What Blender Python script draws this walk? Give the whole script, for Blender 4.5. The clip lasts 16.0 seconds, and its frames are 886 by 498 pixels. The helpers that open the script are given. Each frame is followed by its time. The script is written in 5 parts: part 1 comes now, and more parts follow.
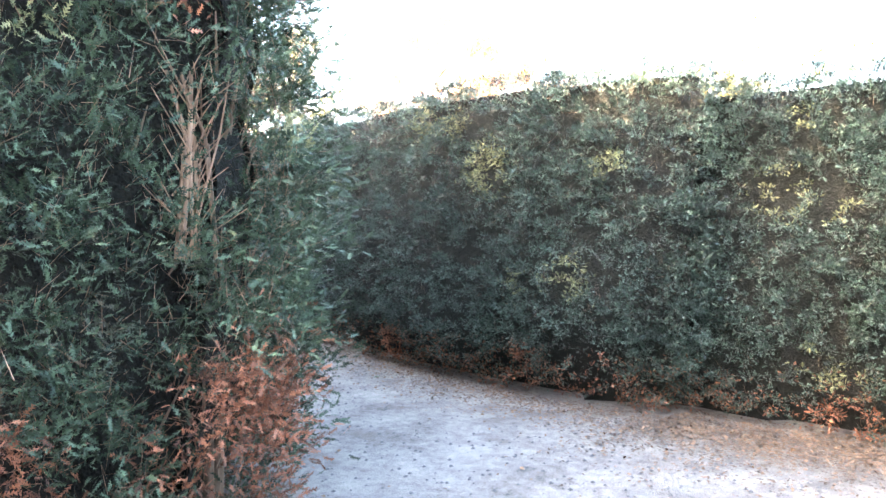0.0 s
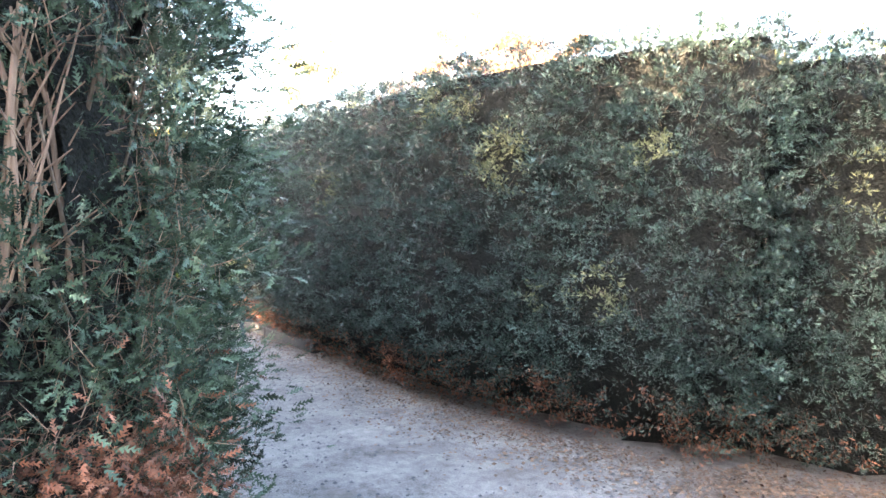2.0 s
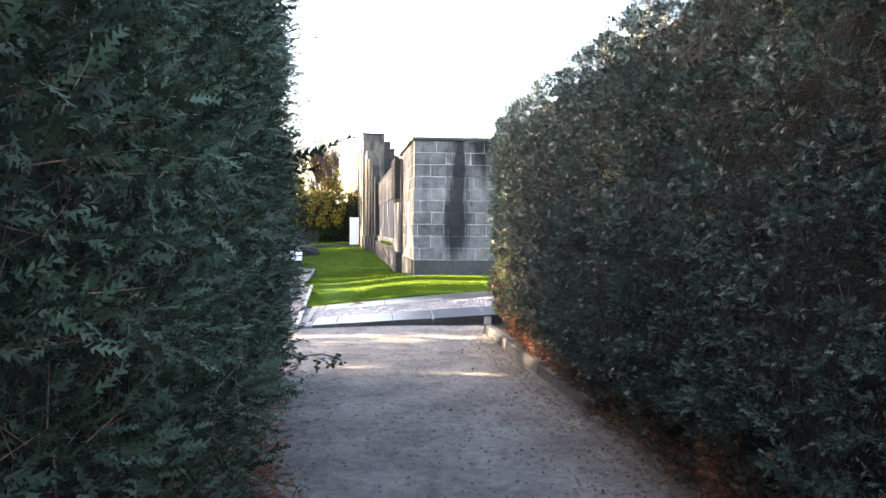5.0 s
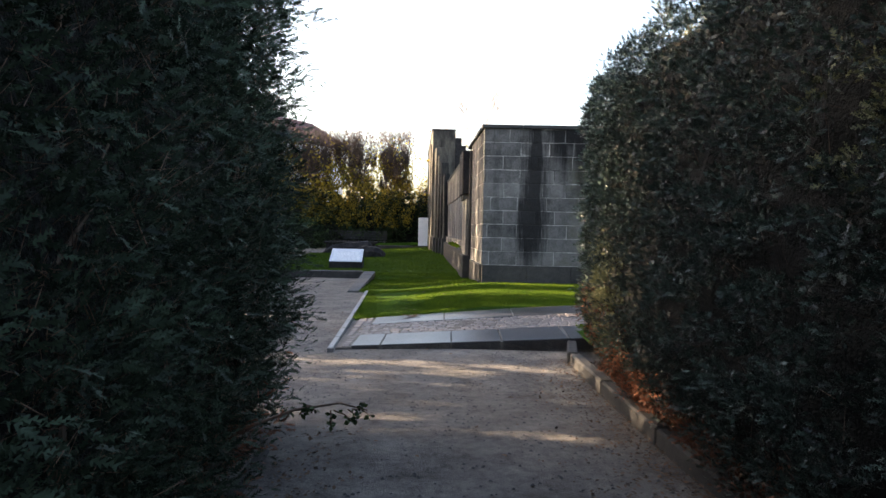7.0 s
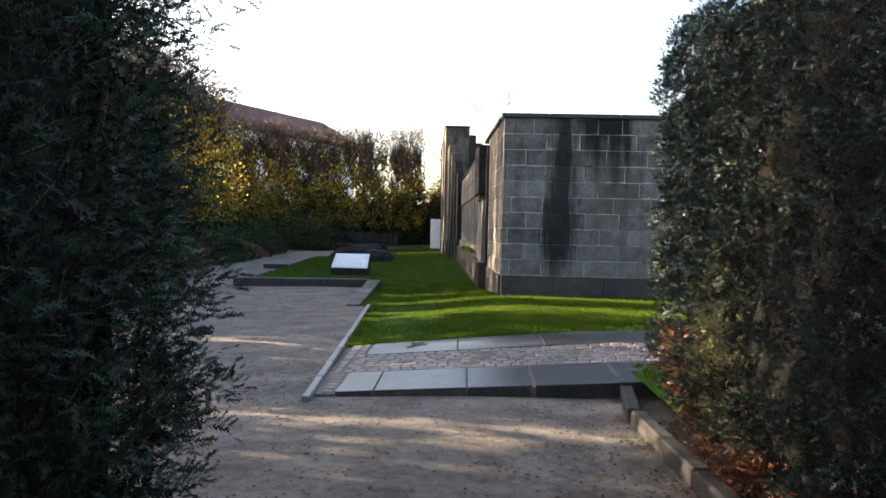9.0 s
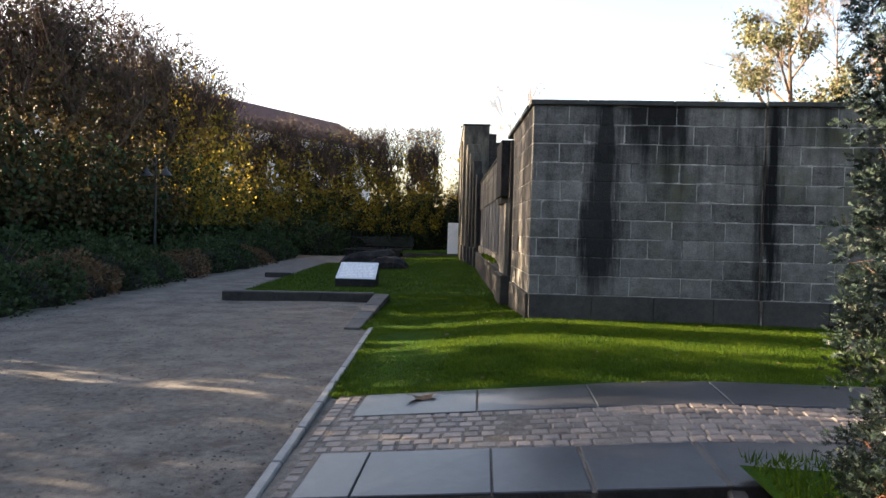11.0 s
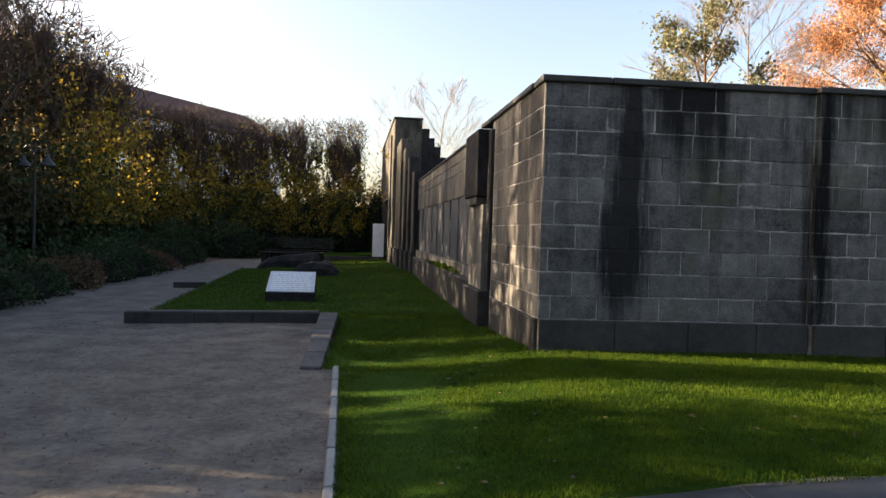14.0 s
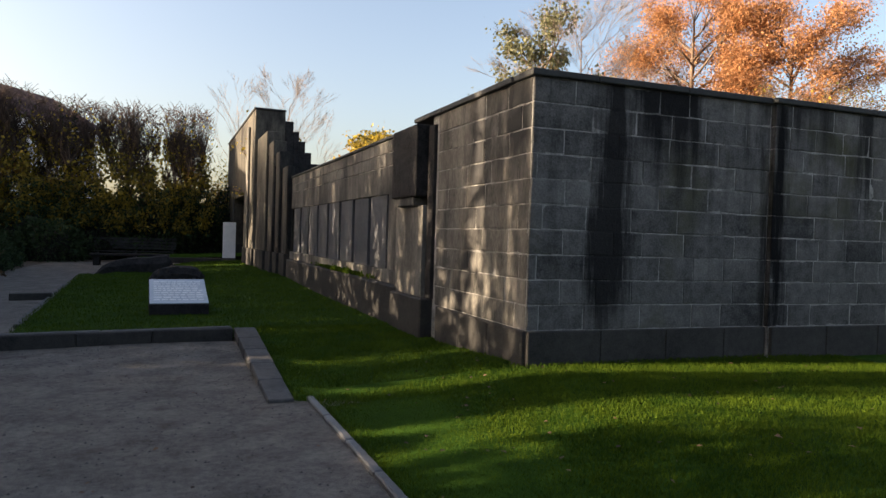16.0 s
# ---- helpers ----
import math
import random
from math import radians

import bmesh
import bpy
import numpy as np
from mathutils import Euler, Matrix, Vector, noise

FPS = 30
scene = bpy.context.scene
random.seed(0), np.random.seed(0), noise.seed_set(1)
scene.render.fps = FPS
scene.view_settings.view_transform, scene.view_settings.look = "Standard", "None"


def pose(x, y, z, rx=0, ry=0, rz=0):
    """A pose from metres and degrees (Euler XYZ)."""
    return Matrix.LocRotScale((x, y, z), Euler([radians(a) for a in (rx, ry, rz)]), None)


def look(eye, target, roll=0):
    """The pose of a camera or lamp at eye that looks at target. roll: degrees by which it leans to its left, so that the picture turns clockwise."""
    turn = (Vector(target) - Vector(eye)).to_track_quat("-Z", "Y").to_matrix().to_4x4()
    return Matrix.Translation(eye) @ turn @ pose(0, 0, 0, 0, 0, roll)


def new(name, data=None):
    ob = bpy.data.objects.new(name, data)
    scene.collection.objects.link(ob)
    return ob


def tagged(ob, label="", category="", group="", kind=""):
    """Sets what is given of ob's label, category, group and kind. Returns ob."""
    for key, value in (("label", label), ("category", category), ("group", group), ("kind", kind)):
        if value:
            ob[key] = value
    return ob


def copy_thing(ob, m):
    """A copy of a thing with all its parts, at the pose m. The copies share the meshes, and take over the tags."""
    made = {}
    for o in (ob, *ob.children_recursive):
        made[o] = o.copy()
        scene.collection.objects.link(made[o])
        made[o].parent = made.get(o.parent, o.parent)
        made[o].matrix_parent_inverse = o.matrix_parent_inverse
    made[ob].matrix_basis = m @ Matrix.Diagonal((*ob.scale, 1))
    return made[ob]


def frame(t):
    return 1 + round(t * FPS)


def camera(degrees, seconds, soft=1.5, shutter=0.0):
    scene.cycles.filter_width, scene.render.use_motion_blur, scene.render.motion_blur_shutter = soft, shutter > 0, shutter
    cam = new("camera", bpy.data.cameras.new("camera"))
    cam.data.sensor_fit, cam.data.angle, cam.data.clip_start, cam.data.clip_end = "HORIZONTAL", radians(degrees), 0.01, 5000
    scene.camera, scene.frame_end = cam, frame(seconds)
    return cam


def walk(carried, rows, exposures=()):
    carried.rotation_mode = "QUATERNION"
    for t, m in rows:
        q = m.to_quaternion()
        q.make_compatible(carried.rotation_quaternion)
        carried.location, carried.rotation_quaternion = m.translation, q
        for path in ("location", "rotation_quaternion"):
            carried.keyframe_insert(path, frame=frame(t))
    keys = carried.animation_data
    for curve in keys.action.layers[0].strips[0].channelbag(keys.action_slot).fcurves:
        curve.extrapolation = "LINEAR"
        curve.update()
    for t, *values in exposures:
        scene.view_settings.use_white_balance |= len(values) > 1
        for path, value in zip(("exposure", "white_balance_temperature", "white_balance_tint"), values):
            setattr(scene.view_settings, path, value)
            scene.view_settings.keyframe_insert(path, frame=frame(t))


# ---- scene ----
cam = camera(67.9, 16.0)
PATH = [
    (0, (1.364, 1.935, 1.316), (2.532, 3.558, 1.278), 1.4),
    (0.5, (1.46, 2.04, 1.341), (2.662, 3.638, 1.299), 1.4),
    (1, (1.643, 2.218, 1.376), (2.85, 3.812, 1.329), 1.3),
    (1.5, (1.832, 2.396, 1.368), (2.971, 4.039, 1.315), 1.2),
    (2, (2.065, 2.616, 1.378), (3.156, 4.291, 1.325), 1.2),
    (2.5, (2.326, 2.883, 1.372), (3.385, 4.578, 1.315), 1.2),
    (3, (2.578, 3.19, 1.431), (3.38, 5.02, 1.354), 0.2),
    (3.5, (2.779, 3.517, 1.374), (3.449, 5.4, 1.306), 0.5),
    (4, (2.915, 3.851, 1.386), (3.516, 5.758, 1.318), 0.4),
    (4.5, (3.072, 4.22, 1.409), (3.451, 6.183, 1.342), 0.2),
    (7, (3.377, 6.555, 1.374), (3.352, 8.554, 1.313), 1.2),
    (7.5, (3.387, 7.024, 1.365), (3.347, 9.023, 1.305), 1.3),
    (8, (3.403, 7.485, 1.398), (3.345, 9.483, 1.339), 1.3),
    (8.5, (3.37, 7.934, 1.408), (3.292, 9.932, 1.348), 1.3),
    (9, (3.349, 8.376, 1.44), (3.284, 10.374, 1.381), 1.3),
    (11.5, (3.279, 10.788, 1.581), (3.115, 12.781, 1.528), 1.5),
    (12, (3.174, 11.217, 1.623), (2.973, 13.206, 1.566), 1.5),
    (12.5, (3.028, 11.671, 1.65), (2.841, 13.661, 1.593), 1.5),
    (13, (2.801, 12.0, 1.643), (2.642, 13.993, 1.588), 1.5),
    (13.5, (2.53, 12.264, 1.645), (2.51, 14.263, 1.593), 1.8),
    (14, (2.212, 12.588, 1.634), (2.374, 14.581, 1.587), 1.8),
    (14.5, (1.82, 12.87, 1.635), (2.13, 14.846, 1.591), 1.9),
    (15, (1.382, 13.135, 1.645), (1.835, 15.082, 1.605), 1.9),
    (15.5, (1.02, 13.472, 1.636), (1.586, 15.39, 1.599), 1.9),
    (16, (0.638, 13.79, 1.666), (1.31, 15.673, 1.629), 1.8),
]
EXPOSURES = [(0.0, 6.95, 6850, 15), (2.0, 6.6, 6850, 17), (3.5, 7.0, 7050, 19), (4.0, 7.0, 7050, 19), (4.5, 6.2, 7050, 19), (6.8, 3.5, 7050, 17), (9.0, 3.38, 6950, 16), (12.5, 2.7, 7000, 16), (15.0, 2.45, 7000, 17), (15.5, 2.35, 6950, 17), (16.0, 2.1, 6900, 16)]
walk(cam, [(t, look(eye, target, roll)) for t, eye, target, roll in PATH], EXPOSURES)

# ---------------------------------------------------------------- light
SUN_AZ, SUN_EL = -80.0, 15.0  # degrees from +y towards +x, degrees above the horizon
world = bpy.data.worlds.new("world")
scene.world = world
world.use_nodes = True
sky = world.node_tree.nodes.new("ShaderNodeTexSky")
sky.sky_type, sky.sun_disc = "NISHITA", False
sky.sun_elevation, sky.sun_rotation = radians(SUN_EL), radians(SUN_AZ)
sky.air_density, sky.dust_density, sky.ozone_density = 1.0, 4.0, 1.0
world.node_tree.links.new(sky.outputs[0], world.node_tree.nodes["Background"].inputs[0])
world.node_tree.nodes["Background"].inputs[1].default_value = 0.085
sun = new("sun", bpy.data.lights.new("sun", "SUN"))
sun.data.energy, sun.data.angle, sun.data.color = 5.0, radians(0.5), (1.0, 0.82, 0.58)
to_sun = Vector((math.sin(radians(SUN_AZ)) * math.cos(radians(SUN_EL)), math.cos(radians(SUN_AZ)) * math.cos(radians(SUN_EL)), math.sin(radians(SUN_EL))))
sun.matrix_world = look(tuple(to_sun * 60), (0, 0, 0))

# ---------------------------------------------------------------- materials


def material(name, dark, light, scale=3.0, fine=60.0, rough=0.85, bump=0.3, depth=0.01, spread=0.0, island=0.0, third=None, third_scale=0.7, third_cut=0.55, shine=0.0, spec=0.3, streak=None, stretch=(1, 1, 1)):
    """A surface of two mixed colours at two scales, with fine relief; third: a stain colour in patches;
    spread, island: variation from piece to piece; shine: light passing through a leaf."""
    m = bpy.data.materials.new(name)
    m.use_nodes = True
    t = m.node_tree
    n, link = t.nodes, t.links.new
    b = n["Principled BSDF"]
    geo = n.new("ShaderNodeNewGeometry")
    mapping = n.new("ShaderNodeMapping")
    mapping.inputs["Scale"].default_value = stretch
    link(geo.outputs["Position"], mapping.inputs["Vector"])
    at = mapping.outputs[0]

    def noise_at(sc, detail=4.0, vec=at, r=0.6):
        k = n.new("ShaderNodeTexNoise")
        k.inputs["Scale"].default_value, k.inputs["Detail"].default_value, k.inputs["Roughness"].default_value = sc, detail, r
        link(vec, k.inputs["Vector"])
        return k.outputs["Fac"]

    def mathn(op, a, c, clamp=False):
        k = n.new("ShaderNodeMath")
        k.operation, k.use_clamp = op, clamp
        for i, v in enumerate((a, c)):
            if isinstance(v, (int, float)):
                k.inputs[i].default_value = v
            else:
                link(v, k.inputs[i])
        return k.outputs[0]

    def mixed(f, a, c):
        k = n.new("ShaderNodeMix")
        k.data_type = "RGBA"
        for sock, v in ((k.inputs[0], f), (k.inputs[6], a), (k.inputs[7], c)):
            if isinstance(v, tuple):
                sock.default_value = (*v, 1)
            elif isinstance(v, (int, float)):
                sock.default_value = v
            else:
                link(v, sock)
        return k.outputs[2]

    large, small = noise_at(scale), noise_at(fine, 3.0)
    middle = noise_at(math.sqrt(scale * fine), 3.0)
    f = mathn("ADD", mathn("ADD", mathn("MULTIPLY", large, 0.7), mathn("MULTIPLY", middle, 0.5)), mathn("MULTIPLY", small, 0.6))
    f = mathn("MULTIPLY", mathn("SUBTRACT", f, 0.6), 1.7)
    if island:
        f = mathn("ADD", f, mathn("MULTIPLY", mathn("SUBTRACT", geo.outputs["Random Per Island"], 0.5), island))
    if spread:
        info = n.new("ShaderNodeObjectInfo")
        f = mathn("ADD", f, mathn("MULTIPLY", mathn("SUBTRACT", info.outputs["Random"], 0.5), spread))
    f = mathn("ADD", f, 0.0, True)
    colour = mixed(f, dark, light)
    if third:
        g = mathn("MULTIPLY", mathn("SUBTRACT", noise_at(third_scale, 5.0), third_cut), 6.0, True)
        colour = mixed(g, colour, third)
    if streak:  # rain streaks: (colour, list of (x0, x1, z low, strength))
        sep = n.new("ShaderNodeSeparateXYZ")
        link(geo.outputs["Position"], sep.inputs[0])
        run = n.new("ShaderNodeMapping")
        run.inputs["Scale"].default_value = (5.0, 5.0, 0.45)
        link(geo.outputs["Position"], run.inputs["Vector"])
        ragged = noise_at(1.0, 5.0, run.outputs[0], 0.65)
        total = mathn("MULTIPLY", mathn("SUBTRACT", ragged, 0.49), 4.0, True)
        total = mathn("MULTIPLY", total, mathn("MULTIPLY", mathn("SUBTRACT", sep.outputs[2], 0.6), 0.33, True))
        for x0, x1, low, power in streak[1]:
            inside = mathn("MINIMUM", mathn("MULTIPLY", mathn("SUBTRACT", sep.outputs[0], x0), 4.0), mathn("MULTIPLY", mathn("SUBTRACT", x1, sep.outputs[0]), 4.0))
            inside = mathn("ADD", inside, mathn("ADD", mathn("MULTIPLY", mathn("SUBTRACT", ragged, 0.5), 5.0), 0.2), True)
            tall = mathn("ADD", mathn("MULTIPLY", mathn("SUBTRACT", sep.outputs[2], low), 1.1), mathn("MULTIPLY", mathn("SUBTRACT", ragged, 0.5), 3.0), True)
            total = mathn("MAXIMUM", total, mathn("MULTIPLY", mathn("MULTIPLY", inside, tall), power))
        colour = mixed(total, colour, streak[0])
    link(colour, b.inputs["Base Color"])
    b.inputs["Roughness"].default_value = rough
    b.inputs["Specular IOR Level"].default_value = spec
    if bump:
        k = n.new("ShaderNodeBump")
        k.inputs["Strength"].default_value, k.inputs["Distance"].default_value = bump, depth
        link(mathn("ADD", large, small), k.inputs["Height"])
        link(k.outputs[0], b.inputs["Normal"])
    if shine:
        tr, mix = n.new("ShaderNodeBsdfTranslucent"), n.new("ShaderNodeMixShader")
        link(colour, tr.inputs[0])
        mix.inputs[0].default_value = shine
        link(b.outputs[0], mix.inputs[1])
        link(tr.outputs[0], mix.inputs[2])
        link(mix.outputs[0], n["Material Output"].inputs[0])
    return m


GRAVEL = material("gravel", (0.028, 0.025, 0.023), (0.22, 0.20, 0.178), 1.9, 110.0, 0.95, 0.9, 0.014, third=(0.07, 0.058, 0.048), third_scale=2.2, third_cut=0.57)
SOIL = material("soil", (0.035, 0.027, 0.02), (0.12, 0.09, 0.065), 3.0, 90.0, 0.95, 0.6, 0.02)
TURF = material("turf", (0.009, 0.027, 0.003), (0.028, 0.066, 0.007), 2.0, 80.0, 0.95, 0.6, 0.02, spec=0.05)
GRASS = material("grass_blades", (0.013, 0.041, 0.003), (0.078, 0.120, 0.009), 1.5, 20.0, 0.7, 0.0, island=0.6, shine=0.4, spec=0.08)
YEW = material("cypress_sprays", (0.005, 0.012, 0.007), (0.056, 0.086, 0.051), 2.2, 14.0, 0.6, 0.0, island=0.8, shine=0.1, spec=0.2, third=(0.07, 0.055, 0.042), third_scale=3.0, third_cut=0.6)
YEW_FAR = material("yew_needles_grey", (0.002, 0.006, 0.0045), (0.060, 0.094, 0.072), 2.2, 15.0, 0.42, 0.0, island=0.9, shine=0.04, spec=0.3, third=(0.05, 0.042, 0.034), third_scale=2.0, third_cut=0.66)
# paler, yellower sprigs, used in the listed patches
YEW_YELLOW = material("yellow_needles", (0.08, 0.09, 0.045), (0.24, 0.235, 0.12), 4.0, 20.0, 0.6, 0.0, island=0.8, shine=0.25)
YEW_DEAD = material("dead_needles", (0.05, 0.026, 0.018), (0.30, 0.125, 0.07), 4.0, 20.0, 0.8, 0.0, island=0.9, shine=0.15)
# near black: the shade inside hedges and shrubs, put into a colour
SHADE_CORE = material("hedge_shade", (0.003, 0.0035, 0.0025), (0.013, 0.013, 0.009), 7.0, 60.0, 0.95, 0.9, 0.06)
BARK = material("bark", (0.05, 0.035, 0.025), (0.20, 0.14, 0.10), 4.0, 40.0, 0.9, 0.7, 0.02, stretch=(1, 1, 0.25))
TWIG = material("twigs", (0.03, 0.021, 0.018), (0.10, 0.068, 0.055), 2.0, 20.0, 0.85, 0.0, island=0.6)
# twigs of the far trees, lightened so that the colour carries the haze
HAZE_TWIG = material("haze_pale_twigs", (0.11, 0.085, 0.07), (0.27, 0.215, 0.175), 2.0, 20.0, 0.85, 0.0, island=0.6)
CYPRESS_BARK = material("cypress_bark", (0.06, 0.036, 0.026), (0.25, 0.155, 0.10), 5.0, 50.0, 0.9, 0.8, 0.02, stretch=(1, 1, 0.2))
LEAF_YELLOW = material("lime_leaves", (0.06, 0.065, 0.016), (0.42, 0.30, 0.04), 0.7, 5.0, 0.6, 0.0, island=0.9, shine=0.5, third=(0.22, 0.09, 0.03), third_scale=0.5, third_cut=0.58)
LEAF_DARK = material("evergreen_leaves", (0.010, 0.022, 0.010), (0.042, 0.068, 0.026), 1.2, 8.0, 0.7, 0.0, island=0.8, shine=0.15, spec=0.15)
# lime leaves of the near row, their shaded side put into a darker olive
LEAF_OLIVE_SHADED = material("olive_shaded_leaves", (0.02, 0.019, 0.012), (0.085, 0.064, 0.026), 0.7, 5.0, 0.7, 0.0, island=0.9, shine=0.22, spec=0.15, third=(0.24, 0.16, 0.03), third_scale=0.5, third_cut=0.68)
LEAF_RUSSET = material("russet_leaves", (0.05, 0.035, 0.02), (0.15, 0.09, 0.045), 1.2, 8.0, 0.6, 0.0, island=0.8, shine=0.25)
LEAF_ORANGE = material("orange_needles", (0.20, 0.09, 0.04), (0.50, 0.25, 0.11), 0.5, 4.0, 0.7, 0.0, island=0.8, shine=0.4)
LEAF_PINE = material("pale_conifer", (0.05, 0.062, 0.03), (0.18, 0.175, 0.09), 0.6, 5.0, 0.7, 0.0, island=0.8, shine=0.3)
BLOCK = material("wall_block", (0.035, 0.036, 0.037), (0.175, 0.172, 0.166), 1.1, 45.0, 0.9, 0.6, 0.012, spread=0.4, spec=0.12, third=(0.075, 0.076, 0.052), third_scale=0.9, third_cut=0.55,
                 streak=((0.007, 0.007, 0.008), [(4.76, 5.42, 0.4, 0.88), (5.1, 6.45, 2.2, 0.92), (7.32, 7.72, -0.4, 1.0), (7.6, 8.6, 2.7, 0.8), (8.9, 9.3, 1.6, 0.8)]))
WING = material("wing_stone", (0.03, 0.03, 0.029), (0.21, 0.198, 0.175), 1.6, 40.0, 0.85, 0.5, 0.008, spread=0.3, spec=0.15, third=(0.03, 0.03, 0.031), third_scale=1.3, third_cut=0.48, stretch=(1, 1, 0.35))
MORTAR = material("mortar", (0.08, 0.08, 0.076), (0.42, 0.41, 0.39), 3.0, 40.0, 0.95, 0.4, 0.004, spec=0.12, third=(0.05, 0.05, 0.048), third_scale=1.1, third_cut=0.5, streak=((0.009, 0.009, 0.01), [(4.78, 5.42, 0.6, 0.95), (5.22, 6.2, 2.4, 0.75), (7.36, 7.68, 0.0, 0.95)]))
PLINTH = material("plinth_stone", (0.018, 0.018, 0.019), (0.06, 0.058, 0.054), 2.0, 50.0, 0.8, 0.4, 0.008, spread=0.08, spec=0.15)
COPING = material("coping_stone", (0.012, 0.013, 0.014), (0.05, 0.052, 0.052), 3.0, 60.0, 0.7, 0.4, 0.006)
PIERSTONE = material("pier_stone", (0.014, 0.014, 0.014), (0.13, 0.12, 0.10), 1.4, 40.0, 0.85, 0.5, 0.008, spread=0.3, spec=0.12, third=(0.018, 0.018, 0.019), third_scale=1.1, third_cut=0.5, stretch=(1, 1, 0.35))
# dark stone, and also the colour that stands for shade in openings
DARKSTONE_AND_SHADE = material("dark_stone_and_shade", (0.008, 0.008, 0.009), (0.04, 0.038, 0.038), 2.5, 40.0, 0.85, 0.6, 0.02, spec=0.12)
PANEL = material("slate_panel", (0.032, 0.036, 0.043), (0.11, 0.114, 0.126), 1.5, 60.0, 0.5, 0.2, 0.004, spread=0.3)
SLATE = material("slate_paving", (0.012, 0.013, 0.016), (0.06, 0.061, 0.066), 2.6, 90.0, 0.3, 0.25, 0.004, spread=0.35, spec=0.55)
COBBLE = material("cobbles", (0.05, 0.043, 0.039), (0.20, 0.168, 0.15), 4.0, 60.0, 0.5, 0.4, 0.006, spread=0.6, island=0.3)
KERB = material("kerb_stone", (0.022, 0.022, 0.024), (0.095, 0.094, 0.093), 3.0, 70.0, 0.8, 0.5, 0.006, spread=0.3)
EDGING = material("pale_kerb_stone", (0.045, 0.046, 0.05), (0.17, 0.17, 0.172), 3.0, 70.0, 0.4, 0.4, 0.005, spread=0.4, spec=0.45)
PLATE = material("engraved_plate", (0.26, 0.31, 0.36), (0.42, 0.47, 0.52), 3.0, 60.0, 0.35, 0.2, 0.003, spec=0.5)
WHITE = material("white_paint", (0.62, 0.63, 0.65), (0.8, 0.8, 0.8), 2.0, 30.0, 0.6, 0.1, 0.003)
LETTER = material("engraving", (0.55, 0.58, 0.6), (0.75, 0.77, 0.78), 5.0, 60.0, 0.7, 0.0)
IRON = material("dark_iron", (0.012, 0.013, 0.014), (0.04, 0.042, 0.045), 5.0, 60.0, 0.5, 0.1, 0.002)
ROOF = material("roof_tiles", (0.04, 0.018, 0.017), (0.095, 0.044, 0.04), 1.0, 6.0, 0.9, 0.4, 0.05)
FACADE = material("pale_facade", (0.5, 0.5, 0.48), (0.72, 0.71, 0.69), 0.6, 10.0, 0.8, 0.1, 0.01)
PANE = material("window_pane", (0.03, 0.035, 0.04), (0.08, 0.09, 0.10), 0.5, 4.0, 0.15, 0.0, spec=0.6)
FALLEN = material("fallen_leaves", (0.03, 0.021, 0.015), (0.14, 0.085, 0.05), 2.0, 12.0, 0.8, 0.0, island=0.9)
MOSS = material("moss", (0.05, 0.07, 0.015), (0.14, 0.17, 0.04), 4.0, 40.0, 0.95, 0.4, 0.01)

# ---------------------------------------------------------------- building helpers
rng = np.random.default_rng(7)


def mesh_object(name, verts, faces, mat, parent=None, label="", smooth=False):
    me = bpy.data.meshes.new(name)
    me.from_pydata([tuple(v) for v in verts], [], [tuple(f) for f in faces])
    me.materials.append(mat)
    if smooth:
        me.polygons.foreach_set("use_smooth", [True] * len(me.polygons))
    me.update()
    ob = new(name, me)
    ob.parent = parent
    return tagged(ob, label)


def tri_object(name, verts, tris, mat, parent=None, label=""):
    """A large triangle mesh from arrays."""
    me = bpy.data.meshes.new(name)
    v, f = np.asarray(verts, dtype=np.float32).reshape(-1, 3), np.asarray(tris, dtype=np.int32).reshape(-1, 3)
    me.vertices.add(len(v))
    me.vertices.foreach_set("co", v.ravel())
    me.loops.add(f.size)
    me.loops.foreach_set("vertex_index", f.ravel())
    me.polygons.add(len(f))
    me.polygons.foreach_set("loop_start", np.arange(0, f.size, 3, dtype=np.int32))
    me.update(calc_edges=True)
    me.materials.append(mat)
    ob = new(name, me)
    ob.parent = parent
    return tagged(ob, label)


def part(name, bm, mat, parent, label=""):
    me = bpy.data.meshes.new(name)
    bm.to_mesh(me)
    bm.free()
    me.materials.append(mat)
    ob = new(name, me)
    ob.parent = parent
    return tagged(ob, label)


def thing(name, label, category, group="", kind="", m=None):
    ob = tagged(new(name), label, category, group, kind)
    if m is not None:
        ob.matrix_world = m
    return ob


def boxes(bm, x0, x1, y0, y1, z0, z1, bevel=0.0, rough=0.0):
    """Adds a box, with bevelled and slightly uneven edges, to bm."""
    made = bmesh.ops.create_cube(bm, size=1.0)["verts"]
    for v in made:
        v.co = Vector((x0 + (v.co.x + 0.5) * (x1 - x0), y0 + (v.co.y + 0.5) * (y1 - y0), z0 + (v.co.z + 0.5) * (z1 - z0)))
        if rough:
            v.co += Vector((random.uniform(-rough, rough), random.uniform(-rough, rough), random.uniform(-rough, rough)))
    if bevel:
        edges = {e for v in made for e in v.link_edges}
        bmesh.ops.bevel(bm, geom=list(edges), offset=bevel, segments=1, affect="EDGES", profile=0.5)
    return bm


def box(name, x0, x1, y0, y1, z0, z1, mat, parent, bevel=0.008, rough=0.0, label=""):
    return part(name, boxes(bmesh.new(), x0, x1, y0, y1, z0, z1, bevel, rough), mat, parent, label)


PIECE = {}


